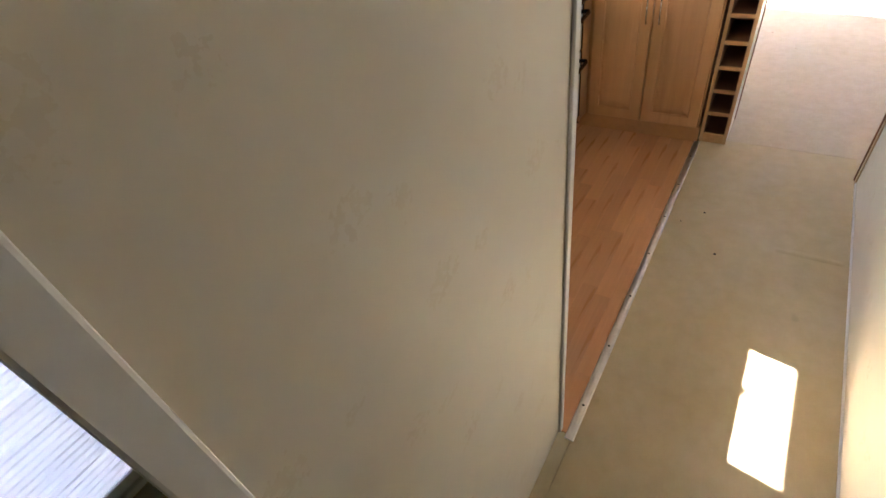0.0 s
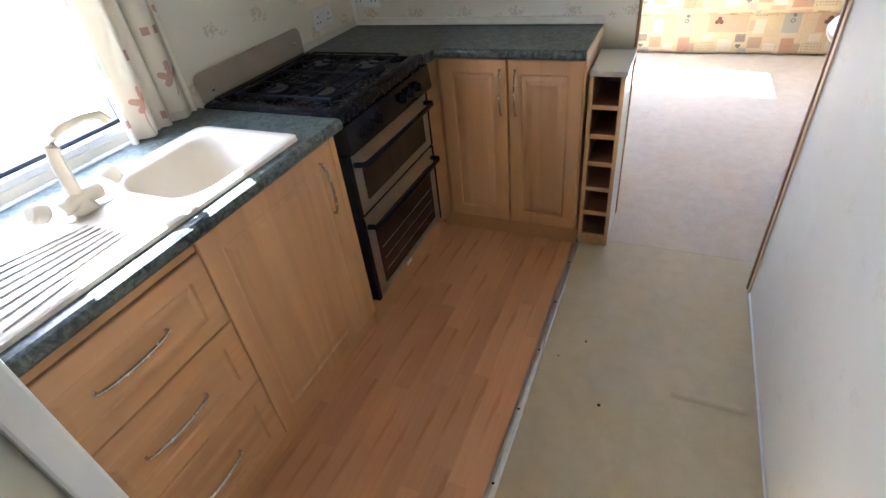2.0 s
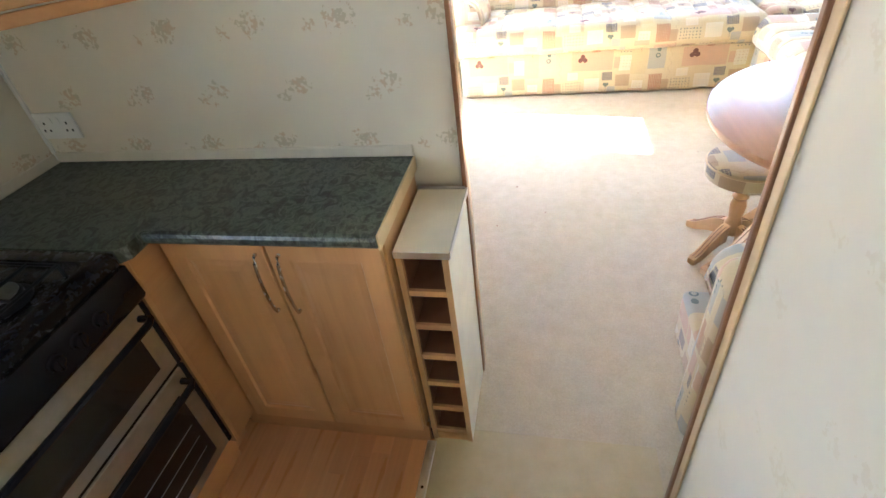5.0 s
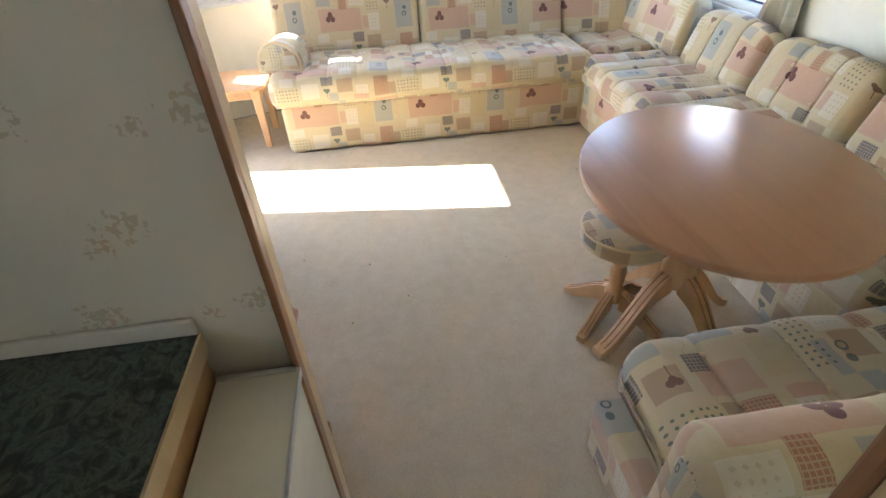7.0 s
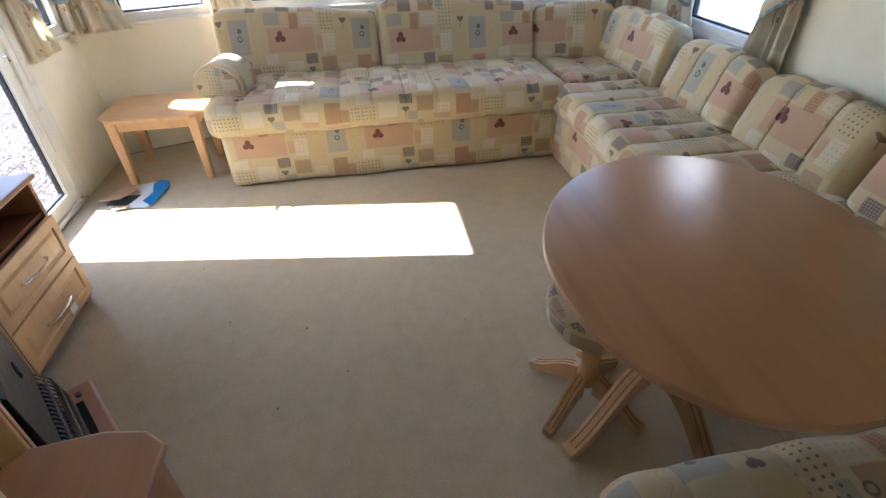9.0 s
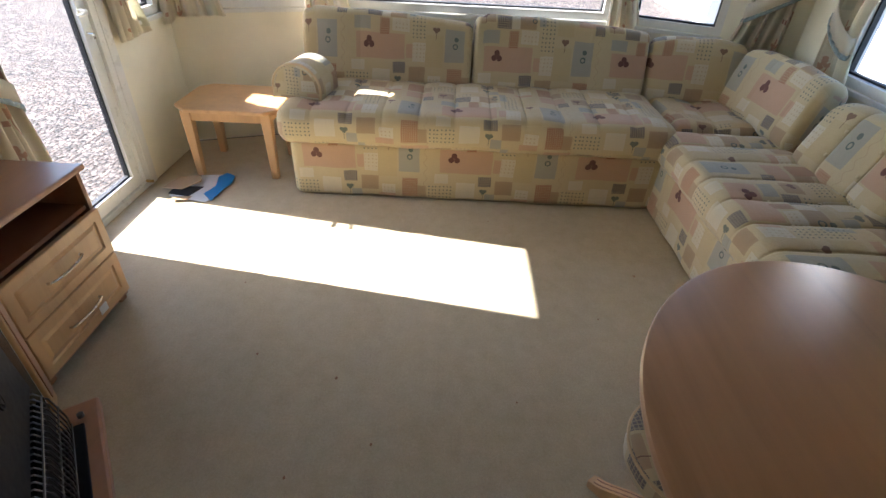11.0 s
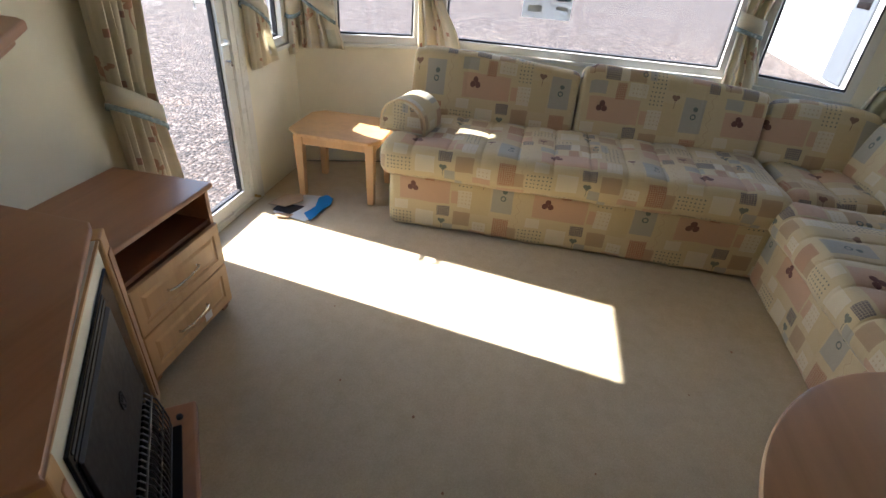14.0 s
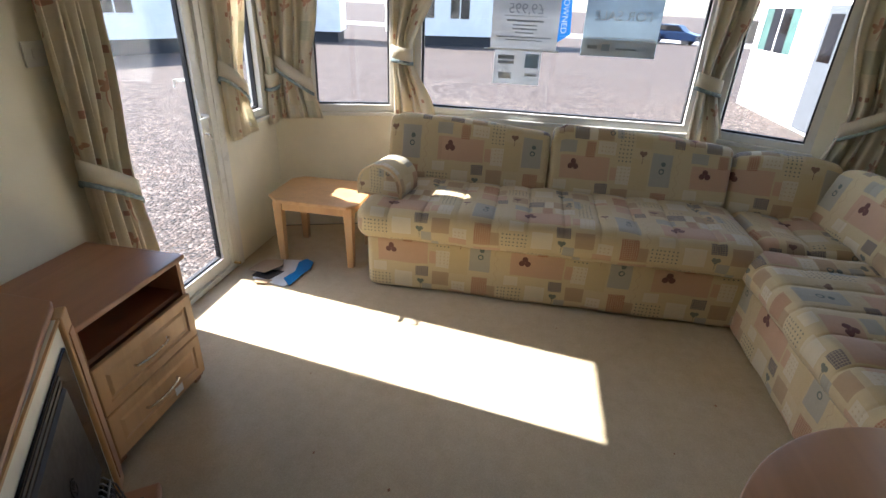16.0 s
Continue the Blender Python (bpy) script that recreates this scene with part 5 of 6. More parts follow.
for k, w in enumerate((0.68, 0.68, 0.68)):
    lean = Matrix.Translation((x, -0.845, 0.465)) @ Matrix.Rotation(math.pi, 4, "Z") @ Matrix.Rotation(radians(-20), 4, "X")
    c = soft_part("back_cushion", pad(w, rprofile(0.0, 0.19, 0.0, 0.375, 0.085), lean, 0.3 * k + 0.35, 0.12, 0.227, 0.018, 0.07, 0.0, hump(w, 0.045)), T)
    for bx, bz in ((0.227, 0.14), (0.454, 0.14), (0.227, 0.26), (0.454, 0.26)):
        part("button", moved(lathe(bmesh.new(), [(0.010, 0), (0.009, 0.004), (0.003, 0.006)], 0, 0, 10), lean @ Matrix.Translation((bx, -0.001, bz)) @ Matrix.Rotation(radians(90), 4, "X")), M_CLOTH, c)
    x -= w + 0.012
soft_part("back_frame", pad(L - 0.1, rprofile(0.0, 0.08, 0.02, 0.70, 0.03), side(6.40, -1.105), 0.2, 0.1, 0, 0, 0.03), T)

# low chair at the end of the passage wall, facing the lounge
T = thing("low_chair", "patchwork cloth low chair with buttoned seat, no arms", "chair", "sofa suite")


def chair(x, y, z=0):
    return Matrix.Translation((x, y, z)) @ Matrix.Rotation(radians(90), 4, "Z")


CW = 1.30
CY0 = 0.575 - CW
soft_part("base", pad(CW - 0.035, rprofile(0.0, 0.53, 0.006, 0.24, 0.03), chair(3.92, CY0), 0.2, 0.05, 0, 0, 0.028), T)
seat = soft_part("seat", pad(CW - 0.105, rprofile(0.0, 0.47, 0.235, 0.455, 0.085), chair(3.980, CY0 + 0.02), 0.5, 0.18, 0.245, 0.022, 0.13, 0.20), T)
soft_part("backrest", pad(CW + 0.035, rprofile(0.0, 0.17, 0.02, 0.745, 0.07), Matrix.Translation((0.04, 0, 0)) @ chair(3.53, CY0) @ Matrix.Rotation(radians(-4), 4, "X"), 0.62, 0.16, 0, 0, 0.06), T)
for k in range(4):
    for x in (3.70, 3.86):
        part("button", moved(lathe(bmesh.new(), [(0.010, 0), (0.009, 0.004), (0.003, 0.006)], x, CY0 + 0.02 + 0.245 * (k + 1), 10), Matrix.Translation((0, 0, 0.438))), M_PALETRIM, seat)

# ---- side table ----
T = thing("side_table", "pale beech side table with clipped corners", "table")
out = [(6.535, 1.92), (6.60, 1.855), (7.00, 1.855), (7.03, 1.89), (7.03, 2.40), (6.96, 2.47), (6.62, 2.47), (6.535, 2.38)]
part("tabletop", prism(bmesh.new(), out, 0.426, 0.448, 0.006, 3), M_LEG, T)
part("apron", boxed(6.60, 6.98, 1.905, 1.922, 0.363, 0.4255), M_LEG, T)
part("apron", boxed(6.60, 6.98, 2.405, 2.422, 0.363, 0.4255), M_LEG, T)
part("apron", boxed(6.583, 6.600, 1.91, 2.42, 0.363, 0.4255), M_LEG, T)
part("apron", boxed(6.965, 6.982, 1.923, 2.404, 0.363, 0.4255), M_LEG, T)
for x, y in ((6.60, 1.925), (6.60, 2.395), (6.96, 1.925), (6.96, 2.395)):
    bm = bmesh.new()
    a, b = 0.030, 0.021
    lo = [bm.verts.new((x + sx * b, y + sy * b, 0.004)) for sx, sy in ((-1, -1), (1, -1), (1, 1), (-1, 1))]
    hi = [bm.verts.new((x + sx * a, y + sy * a, 0.4258)) for sx, sy in ((-1, -1), (1, -1), (1, 1), (-1, 1))]
    bm.faces.new(lo[::-1])
    bm.faces.new(hi)
    for k in range(4):
        bm.faces.new((lo[k], lo[(k + 1) % 4], hi[(k + 1) % 4], hi[k]))
    bmesh.ops.bevel(bm, geom=list(bm.edges), offset=0.005, segments=2, affect="EDGES", profile=0.5)
    part("leg", bm, M_LEG, T)

# ---- drawer cabinet ----
T = thing("bedside_cabinet", "apple-wood cabinet with open shelf and two panelled drawers", "cabinet")
X0, X1, Y0, Y1 = 4.892, 5.408, 2.205, 2.632
part("top", boxed(X0 - 0.012, X1 + 0.012, Y0 - 0.022, Y1 + 0.002, 0.620, 0.642, bevel=0.006, seg=3), M_FURN, T)
part("side", boxed(X0, X0 + 0.018, Y0, Y1, 0.035, 0.619), M_FURN, T)
part("side", boxed(X1 - 0.018, X1, Y0, Y1, 0.035, 0.619), M_FURN, T)
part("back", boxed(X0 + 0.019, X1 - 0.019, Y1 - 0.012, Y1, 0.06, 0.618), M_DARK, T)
part("shelf", boxed(X0 + 0.019, X1 - 0.019, Y0 + 0.012, Y1 - 0.013, 0.465, 0.482), M_DARK, T, "dark wood open shelf")
part("bottom", boxed(X0 + 0.019, X1 - 0.019, Y0 + 0.01, Y1 - 0.013, 0.05, 0.066), M_FURN, T)
for z0, z1 in ((0.262, 0.462), (0.062, 0.256)):
    d = part("drawer", facing_y(panel_door(X1 - X0 - 0.006, z1 - z0, 0.018, 0.038, False), X0 + 0.003, Y0 - 0.001, z0), M_LEG, T)
    zc = (z0 + z1) / 2
    part("handle", bow_handle(bmesh.new(), (5.06, Y0 - 0.019, zc), (5.235, Y0 - 0.019, zc), (0, -1, 0)), M_CHROME, d, "bowed satin chrome handle", True)
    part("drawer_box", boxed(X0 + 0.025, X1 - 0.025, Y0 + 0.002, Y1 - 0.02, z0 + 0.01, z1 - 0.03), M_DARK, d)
part("sticker", boxed(5.21, 5.255, Y0 - 0.0215, Y0 - 0.0202, 0.082, 0.118), M_WHITE, T, "torn white sticker")
for x in (X0 + 0.04, X1 - 0.015):
    for y in (Y0 + 0.035, Y1 - 0.04):
        part("foot", boxed(x - 0.02, x + 0.02, y - 0.02, y + 0.02, 0.0042, 0.0345, bevel=0.003), M_TRIM, T)
part("plinth", boxed(X0 + 0.002, X1 - 0.002, Y0 + 0.004, Y0 + 0.018, 0.036, 0.060), M_FURN, T)

# ---- corner fireplace, its front across the corner, with a lower wing ----
D = Vector((0.811, 0.585, 0)).normalized()
NRM = Vector((D.y, -D.x, 0))
P0 = Vector((4.160, 1.660, 0))
FW = 0.882
FR = Matrix(((D.x, -NRM.x, 0, P0.x), (D.y, -NRM.y, 0, P0.y), (0, 0, 1, 0), (0, 0, 0, 1)))  # x along the front, y into the corner
HT = 0.735
T = thing("fireplace", "apple-wood corner fire surround with cream panel", "fireplace")
part("carcass", prism(bmesh.new(), [(3.775, 1.80), (4.10, 1.72), (4.79, 2.235), (4.79, 2.636), (3.775, 2.636)], 0.004, HT), M_SHADE, T)
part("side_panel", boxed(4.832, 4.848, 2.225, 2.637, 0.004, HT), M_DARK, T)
tp = [(3.775, 1.72), (4.08, 1.70), (4.120, 1.668), (4.150, 1.640), (4.158, 1.664), (4.838, 2.172), (4.862, 2.200), (4.872, 2.637), (3.775, 2.637)]
part("top", prism(bmesh.new(), tp, HT + 0.001, HT + 0.024, 0.007, 3), M_FURN, T)
for a, b in ((0.0, 0.056), (FW - 0.075, FW)):
    p = part("pilaster", moved(boxed(a, b, -0.004, 0.050, 0.004, HT, bevel=0.005), FR), M_LEG, T)
    part("flute", moved(boxed(a + 0.014, b - 0.014, -0.009, -0.0045, 0.06, HT - 0.06, bevel=0.002), FR), M_FURN, p)
part("cream_surround", moved(boxed(0.0565, FW - 0.0755, 0.010, 0.050, 0.052, HT - 0.001), FR), M_CREAMPANEL, T, "cream laminate back panel")
part("bead", moved(boxed(0.0565, FW - 0.0755, 0.002, 0.0095, HT - 0.010, HT - 0.001), FR), M_LEG, T, "thin apple-wood bead")
part("hearth", moved(boxed(0.03, FW - 0.12, -0.130, -0.010, 0.004, 0.050, bevel=0.008), FR), M_FURN, T, "low apple-wood hearth")
T = thing("fire_wing_unit", "low apple-wood wing unit beside the fire surround", "cabinet")
wing = [(3.775, 1.362), (4.110, 1.362), (4.150, 1.410), (4.165, 1.50), (4.150, 1.640), (4.09, 1.690), (3.775, 1.715)]
part("top", prism(bmesh.new(), wing, 0.548, 0.572, 0.007, 3), M_FURN, T)
part("body", prism(bmesh.new(), [(3.775, 1.378), (4.100, 1.378), (4.136, 1.420), (4.150, 1.505), (4.150, 1.630), (4.08, 1.675), (3.775, 1.695)], 0.05, 0.5475), M_FURN, T)
part("plinth", prism(bmesh.new(), [(3.775, 1.366), (4.106, 1.366), (4.147, 1.414), (4.161, 1.50), (4.161, 1.635), (4.085, 1.682), (3.775, 1.70)], 0.004, 0.0495, 0.003), M_TRIM, T, "brown plinth")
T = thing("gas_fire", "black gas fire with wire guard in surround", "fire")
part("case", moved(boxed(0.100, FW - 0.110, 0.0005, 0.0095, 0.0525, 0.660, bevel=0.003), FR), M_BLACK, T)
part("hood", moved(prism(bmesh.new(), [(0.0, 0.27), (-0.018, 0.28), (-0.007, 0.600), (0.0, 0.610)], 0.125, FW - 0.23, 0.003, 2, "x"), FR), M_HOOD, T, "charcoal sloping hood")
for z in (0.621, 0.640):
    part("slot", moved(boxed(0.12, FW - 0.23, -0.0012, 0.0002, z, z + 0.009), FR), M_GASKET, T)
EM = FR @ Matrix.Translation((FW / 2, -0.0135, 0.44)) @ Matrix.Rotation(radians(86), 4, "X")
emb = part("emblem", moved(tube(bmesh.new(), [(0.020 * math.cos(k * math.tau / 16), 0.024 * math.sin(k * math.tau / 16), 0) for k in range(17)], 0.003, 6), EM), M_HOOD, T, "small raised oval emblem", True)
for k in range(5):
    part("ray", moved(tube(bmesh.new(), [(0, -0.012, 0.001), (0.026 * math.sin(radians(-50 + 25 * k)), 0.030 * math.cos(radians(-50 + 25 * k)), 0.001)], [0.004, 0.002], 6), EM), M_HOOD, emb)
for k in range(23):
    x = 0.13 + (FW - 0.38) * k / 22
    bm = tube(bmesh.new(), [(x, 0.0, 0.268), (x, -0.020, 0.266), (x, -0.045, 0.225), (x, -0.060, 0.13), (x, -0.058, 0.078), (x, 0.0, 0.070)], 0.0028, 6)
    part("guard_wire", moved(bm, FR), M_WIRE, T, "", True)
for z, y in ((0.245, -0.034), (0.18, -0.053), (0.09, -0.060)):
    part("guard_rail", moved(tube(bmesh.new(), [(0.125, y, z), (FW - 0.245, y, z)], 0.0028, 6), FR), M_WIRE, T, "", True)
part("fuel_bed", moved(boxed(0.20, FW - 0.20, -0.025, 0.0, 0.09, 0.20, bevel=0.015), FR), M_IRON, T)
part("base_plate", moved(boxed(0.10, FW - 0.23, -0.085, 0.0, 0.0505, 0.064, bevel=0.003), FR), M_IRON, T)
part("control_knob", moved(lathe(bmesh.new(), [(0.011, 0), (0.010, 0.012), (0.004, 0.014)], 0, 0, 12), FR @ Matrix.Translation((FW - 0.20, -0.080, 0.0642))), M_WIRE, T, "", True)

# mantel shelf across the corner
T = thing("corner_shelf", "apple-wood moulded shelf across the corner", "shelf")
sh = [(3.742, 1.60), (4.03, 1.60), (4.17, 1.70), (4.965, 2.295), (4.985, 2.34), (4.985, 2.638), (3.742, 2.638)]
part("board", prism(bmesh.new(), sh, 1.262, 1.290, 0.008, 3), M_FURN, T)
sh2 = [(3.742, 1.63), (4.02, 1.63), (4.93, 2.31), (4.955, 2.36), (4.955, 2.638), (3.742, 2.638)]
part("moulding", prism(bmesh.new(), sh2, 1.228, 1.2615, 0.006, 2), M_FURN, T)
part("moulding", prism(bmesh.new(), [(3.742, 1.66), (4.0, 1.66), (4.89, 2.33), (4.915, 2.38), (4.915, 2.638), (3.742, 2.638)], 1.200, 1.2275, 0.005, 2), M_LEG, T)

# ---- oval table ----
T = thing("dining_table", "oval beech pedestal table with four splayed legs", "table")
TCX, TCY, TA, TB = 4.337, 0.013, 0.550, 0.441
TURN = radians(-21)
bm = bmesh.new()
prof = [(0.965, 0.708), (0.99, 0.712), (1.0, 0.722), (1.0, 0.730), (0.994, 0.737), (0.98, 0.740)]
oval = [(TA * math.cos(k * math.tau / 72), TB * math.sin(k * math.tau / 72)) for k in range(72)]
oval = [(a * math.cos(TURN) - b * math.sin(TURN), a * math.sin(TURN) + b * math.cos(TURN)) for a, b in oval]
rings = [[(TCX + f * a, TCY + f * b, z) for a, b in oval] for f, z in prof]
v = loops(bm, rings)
bm.faces.new(v[0][::-1])
part("tabletop", bm, M_TABLE, T, "", True)
part("block", lathe(bmesh.new(), [(0.11, 0.690), (0.11, 0.7075)], TCX, TCY + 0.03, 8), M_LEG, T)
PX, PY = 4.36, 0.045
part("pillar", lathe(bmesh.new(), [(0.045, 0.24), (0.058, 0.27), (0.060, 0.33), (0.042, 0.37), (0.036, 0.40), (0.052, 0.44), (0.058, 0.50), (0.046, 0.58), (0.036, 0.63), (0.050, 0.66), (0.060, 0.689)], PX, PY), M_LEG, T, "", True)


def swan_leg(cx, cy, angle, reach, z_hub, thick, parent, tip=0.02):
    c, s = math.cos(angle), math.sin(angle)
    prof = []
    n = 12
    up, lo = [], []
    for k in range(n + 1):
        f = k / n
        r = 0.035 + (reach - 0.035) * f
        z = z_hub * (0.5 + 0.5 * math.cos(math.pi * min(1, f * 1.02))) ** 0.85 + tip
        h = 0.030 * (1 - f) + 0.014
        up.append((r, z + h))
        lo.append((r, max(0.0042, z - h)))
    bm = prism(bmesh.new(), up + lo[::-1], -thick / 2, thick / 2, 0.004, 2, "y")
    leg = part("leg", moved(bm, Matrix.Translation((cx, cy, 0)) @ Matrix.Rotation(angle, 4, "Z")), M_LEG, parent)
    for off in (-thick * 0.22, thick * 0.22):
        pts = [(cx + c * r - s * off, cy + s * r + c * off, z + 0.0015) for r, z in up[1:-1]]
        part("groove", tube(bmesh.new(), pts, 0.0022, 5), M_TRIM, leg)
    return leg


for k in range(4):
    swan_leg(PX, PY, radians(107 + 90 * k), 0.33, 0.25, 0.052, T)

# ---- stool under the table ----
T = thing("stool", "round stool with patchwork cloth seat, turned beech legs", "stool")
SCX, SCY, SR = 4.475, 0.215, 0.165
bm = bmesh.new()
uvl = bm.loops.layers.uv.new("cloth")
prof = [(0.93, 0.385), (0.99, 0.39), (1.0, 0.40), (1.0, 0.445), (0.985, 0.456), (0.93, 0.463), (0.6, 0.470), (0.25, 0.472), (0.02, 0.472)]
rings = [[bm.verts.new((SCX + SR * f * math.cos(k * math.tau / 40), SCY + SR * f * math.sin(k * math.tau / 40), z)) for k in range(40)] for f, z in prof]
for i, (a, b) in enumerate(zip(rings, rings[1:])):
    for k in range(40):
        f = bm.faces.new((a[k], a[(k + 1) % 40], b[(k + 1) % 40], b[k]))
        for l in f.loops:
            co = l.vert.co
            if i < 4:
                kk = k + (1 if l.vert in (a[(k + 1) % 40], b[(k + 1) % 40]) else 0)
                l[uvl].uv = (kk / 40 * math.tau * SR, co.z - 0.30)
            else:
                l[uvl].uv = (co.x + 0.3, co.y + 0.1)
bm.faces.new(rings[0][::-1])
soft_part("seat", bm, T)
part("piping", tube(bmesh.new(), [(SCX + (SR + 0.001) * math.cos(a * math.tau / 36), SCY + (SR + 0.001) * math.sin(a * math.tau / 36), 0.449) for a in range(37)], 0.004, 6), M_PALETRIM, T)
part("pillar", lathe(bmesh.new(), [(0.034, 0.09), (0.036, 0.15), (0.026, 0.17), (0.030, 0.20), (0.034, 0.24), (0.026, 0.27), (0.034, 0.285), (0.024, 0.30), (0.026, 0.34), (0.036, 0.3845)], SCX, SCY), M_LEG, T, "", True)
for k in range(4):
    swan_leg(SCX, SCY, radians(36 + 90 * k), 0.225, 0.085, 0.036, T, 0.018)

# ---- torn card by the door ----
T = thing("torn_card", "torn cardboard pieces with blue and white print", "cardboard", "scraps of card by the door")


def scrap(name, pts, z, mat, tilt, parent, label=""):
    bm = prism(bmesh.new(), pts, 0, 0.004)
    c = Vector((sum(p[0] for p in pts) / len(pts), sum(p[1] for p in pts) / len(pts), 0))
    m = Matrix.Translation(c + Vector((0, 0, z))) @ Euler((radians(tilt[0]), radians(tilt[1]), 0)).to_matrix().to_4x4() @ Matrix.Translation(-c)
    return part(name, moved(bm, m), mat, parent, label)


scrap("white_piece", [(6.25, 2.23), (6.30, 2.46), (6.46, 2.50), (6.57, 2.40), (6.60, 2.25), (6.50, 2.22), (6.42, 2.26), (6.33, 2.20)], 0.006, M_PAPERW, (0, 0), T, "white printed card")
scrap("blue_piece", [(6.26, 2.20), (6.33, 2.27), (6.43, 2.24), (6.55, 2.27), (6.61, 2.24), (6.58, 2.18), (6.50, 2.165), (6.40, 2.185)], 0.012, M_BLUE, (3, 0), T, "blue printed card")
scrap("brown_piece", [(6.34, 2.40), (6.37, 2.53), (6.53, 2.50), (6.54, 2.37), (6.45, 2.33)], 0.024, M_CARD, (-5, 3), T, "bare brown card")
scrap("dark_piece", [(6.30, 2.35), (6.31, 2.47), (6.40, 2.46), (6.42, 2.31)], 0.014, M_GASKET, (4, -2), T, "black printed card")
scrap("brown_strip", [(6.25, 2.34), (6.24, 2.42), (6.29, 2.43), (6.30, 2.33)], 0.012, M_CARD, (0, 5), T)

# light switch
T = thing("light_switch", "white plastic light switch on the wall", "switch")
part("plate", boxed(5.398, 5.484, YL - 0.010, YL - 0.0005, 1.328, 1.414, bevel=0.003), M_WHITE, T)
part("rocker", boxed(5.428, 5.452, YL - 0.015, YL - 0.0105, 1.355, 1.388, bevel=0.002), M_WHITE, T)

# crumbs on the carpet
for x, y, r in ((5.02, 1.22, 0.006), (5.12, 1.55, 0.005), (4.75, 1.05, 0.005), (5.75, -0.10, 0.006), (5.42, 0.15, 0.004), (4.95, 0.55, 0.004), (4.62, 1.30, 0.005), (6.20, 0.60, 0.004), (5.55, 1.75, 0.004)):
    bm = bmesh.new()
    bmesh.ops.create_icosphere(bm, subdivisions=1, radius=r)
    for q in bm.verts:
        q.co = Vector((x + q.co.x * 1.4, y + q.co.y, 0.0055 + q.co.z * 0.35))
    tagged(part("crumb", bm, M_TRIM), "dark crumb of dirt lying on the carpet", "crumb", "crumbs on the carpet")


# ---- notices on the wide window ----
def lettering(text, size, m, mat, parent, name="lettering", align="CENTER"):
    cu = bpy.data.curves.new(name, "FONT")
    cu.body, cu.size, cu.align_x, cu.align_y, cu.extrude = text, size, align, "CENTER", 0.0004
    tmp = new("tmp_text", cu)
    bpy.context.view_layer.update()
    me = bpy.data.meshes.new_from_object(tmp.evaluated_get(bpy.context.evaluated_depsgraph_get()))
    bpy.data.objects.remove(tmp)
    bpy.data.curves.remove(cu)
    bm = bmesh.new()
    bm.from_mesh(me)
    bpy.data.meshes.remove(me)
    return part(name, moved(bm, m), mat, parent)


XG = 7.45 + 0.036     # inner face of the wide pane


def sheet(name, label, y0, y1, z0, z1, mat, lines=(), bars=()):
    """A notice that faces the yard: from inside its writing runs backwards. lines: (text, size, y, z); bars: (y0, y1, z0, z1)."""
    T = thing(name, label, "sign")
    part("paper", boxed(XG, XG + 0.0008, y0, y1, z0, z1), mat, T)
    for text, size, y, z, ink in lines:
        m = Matrix.Translation((XG - 0.0008, y, z)) @ Matrix(((0, 0, 1, 0), (1, 0, 0, 0), (0, 1, 0, 0), (0, 0, 0, 1)))
        lettering(text, size, m, ink, T)
    for k, (a, b, c, d, ink) in enumerate(bars):
        part("print_bar", boxed(XG - 0.0010 - 0.0004 * k, XG - 0.0004, a, b, c, d), ink, T)
    return T


M_NOTE = translucent(plain("notice_paper", (0.72, 0.73, 0.73), 0.6, 0, 0.03, 5), 0.5)
M_NOTEGREY = translucent(plain("notice_grey_blue", (0.56, 0.63, 0.66), 0.6, 0, 0.05, 5), 0.7)
M_INK = translucent(plain("faded_ink", (0.46, 0.48, 0.50), 0.6), 0.6)
M_LOGO = translucent(plain("logo_blue_grey", (0.44, 0.53, 0.60), 0.6), 0.6)
sheet("price_notice", "white paper price notice taped to the window", 0.76, 1.20, 1.33, 1.72, M_NOTE,
      [("£9,995", 0.085, 0.98, 1.575, M_INK)],
      [(0.84, 1.12, 1.532, 1.536, M_INK), (0.86, 1.10, 1.50, 1.510, M_INK), (0.90, 1.06, 1.475, 1.483, M_INK), (0.90, 1.06, 1.452, 1.460, M_INK), (0.92, 1.04, 1.429, 1.437, M_INK), (0.80, 1.16, 1.402, 1.409, M_INK), (0.86, 1.10, 1.384, 1.391, M_INK)])
sheet("small_notice", "white paper slip with print below price notice", 0.85, 1.165, 1.105, 1.328, M_NOTE, [],
      [(0.865, 0.955, 1.215, 1.305, M_LOGO), (1.03, 1.14, 1.265, 1.290, M_INK), (1.03, 1.14, 1.235, 1.255, M_INK), (0.87, 0.95, 1.16, 1.18, M_GREY), (1.04, 1.13, 1.14, 1.18, M_GREY)])
sheet("sale_notice", "grey-blue sale notice taped to the window", 0.13, 0.60, 1.315, 1.66, M_NOTEGREY,
      [("FOR SALE", 0.085, 0.365, 1.555, M_NOTE)],
      [(0.15, 0.58, 1.425, 1.431, M_NOTE), (0.135, 0.595, 1.317, 1.420, M_NOTE), (0.25, 0.38, 1.358, 1.368, M_INK), (0.42, 0.47, 1.35, 1.39, M_LOGO), (0.50, 0.56, 1.36, 1.38, M_INK)])
part("ledge_bar", boxed(XG - 0.004, XG - 0.0012, 0.74, 1.24, 1.322, 1.332), M_WHITE, bpy.data.objects["price_notice"])

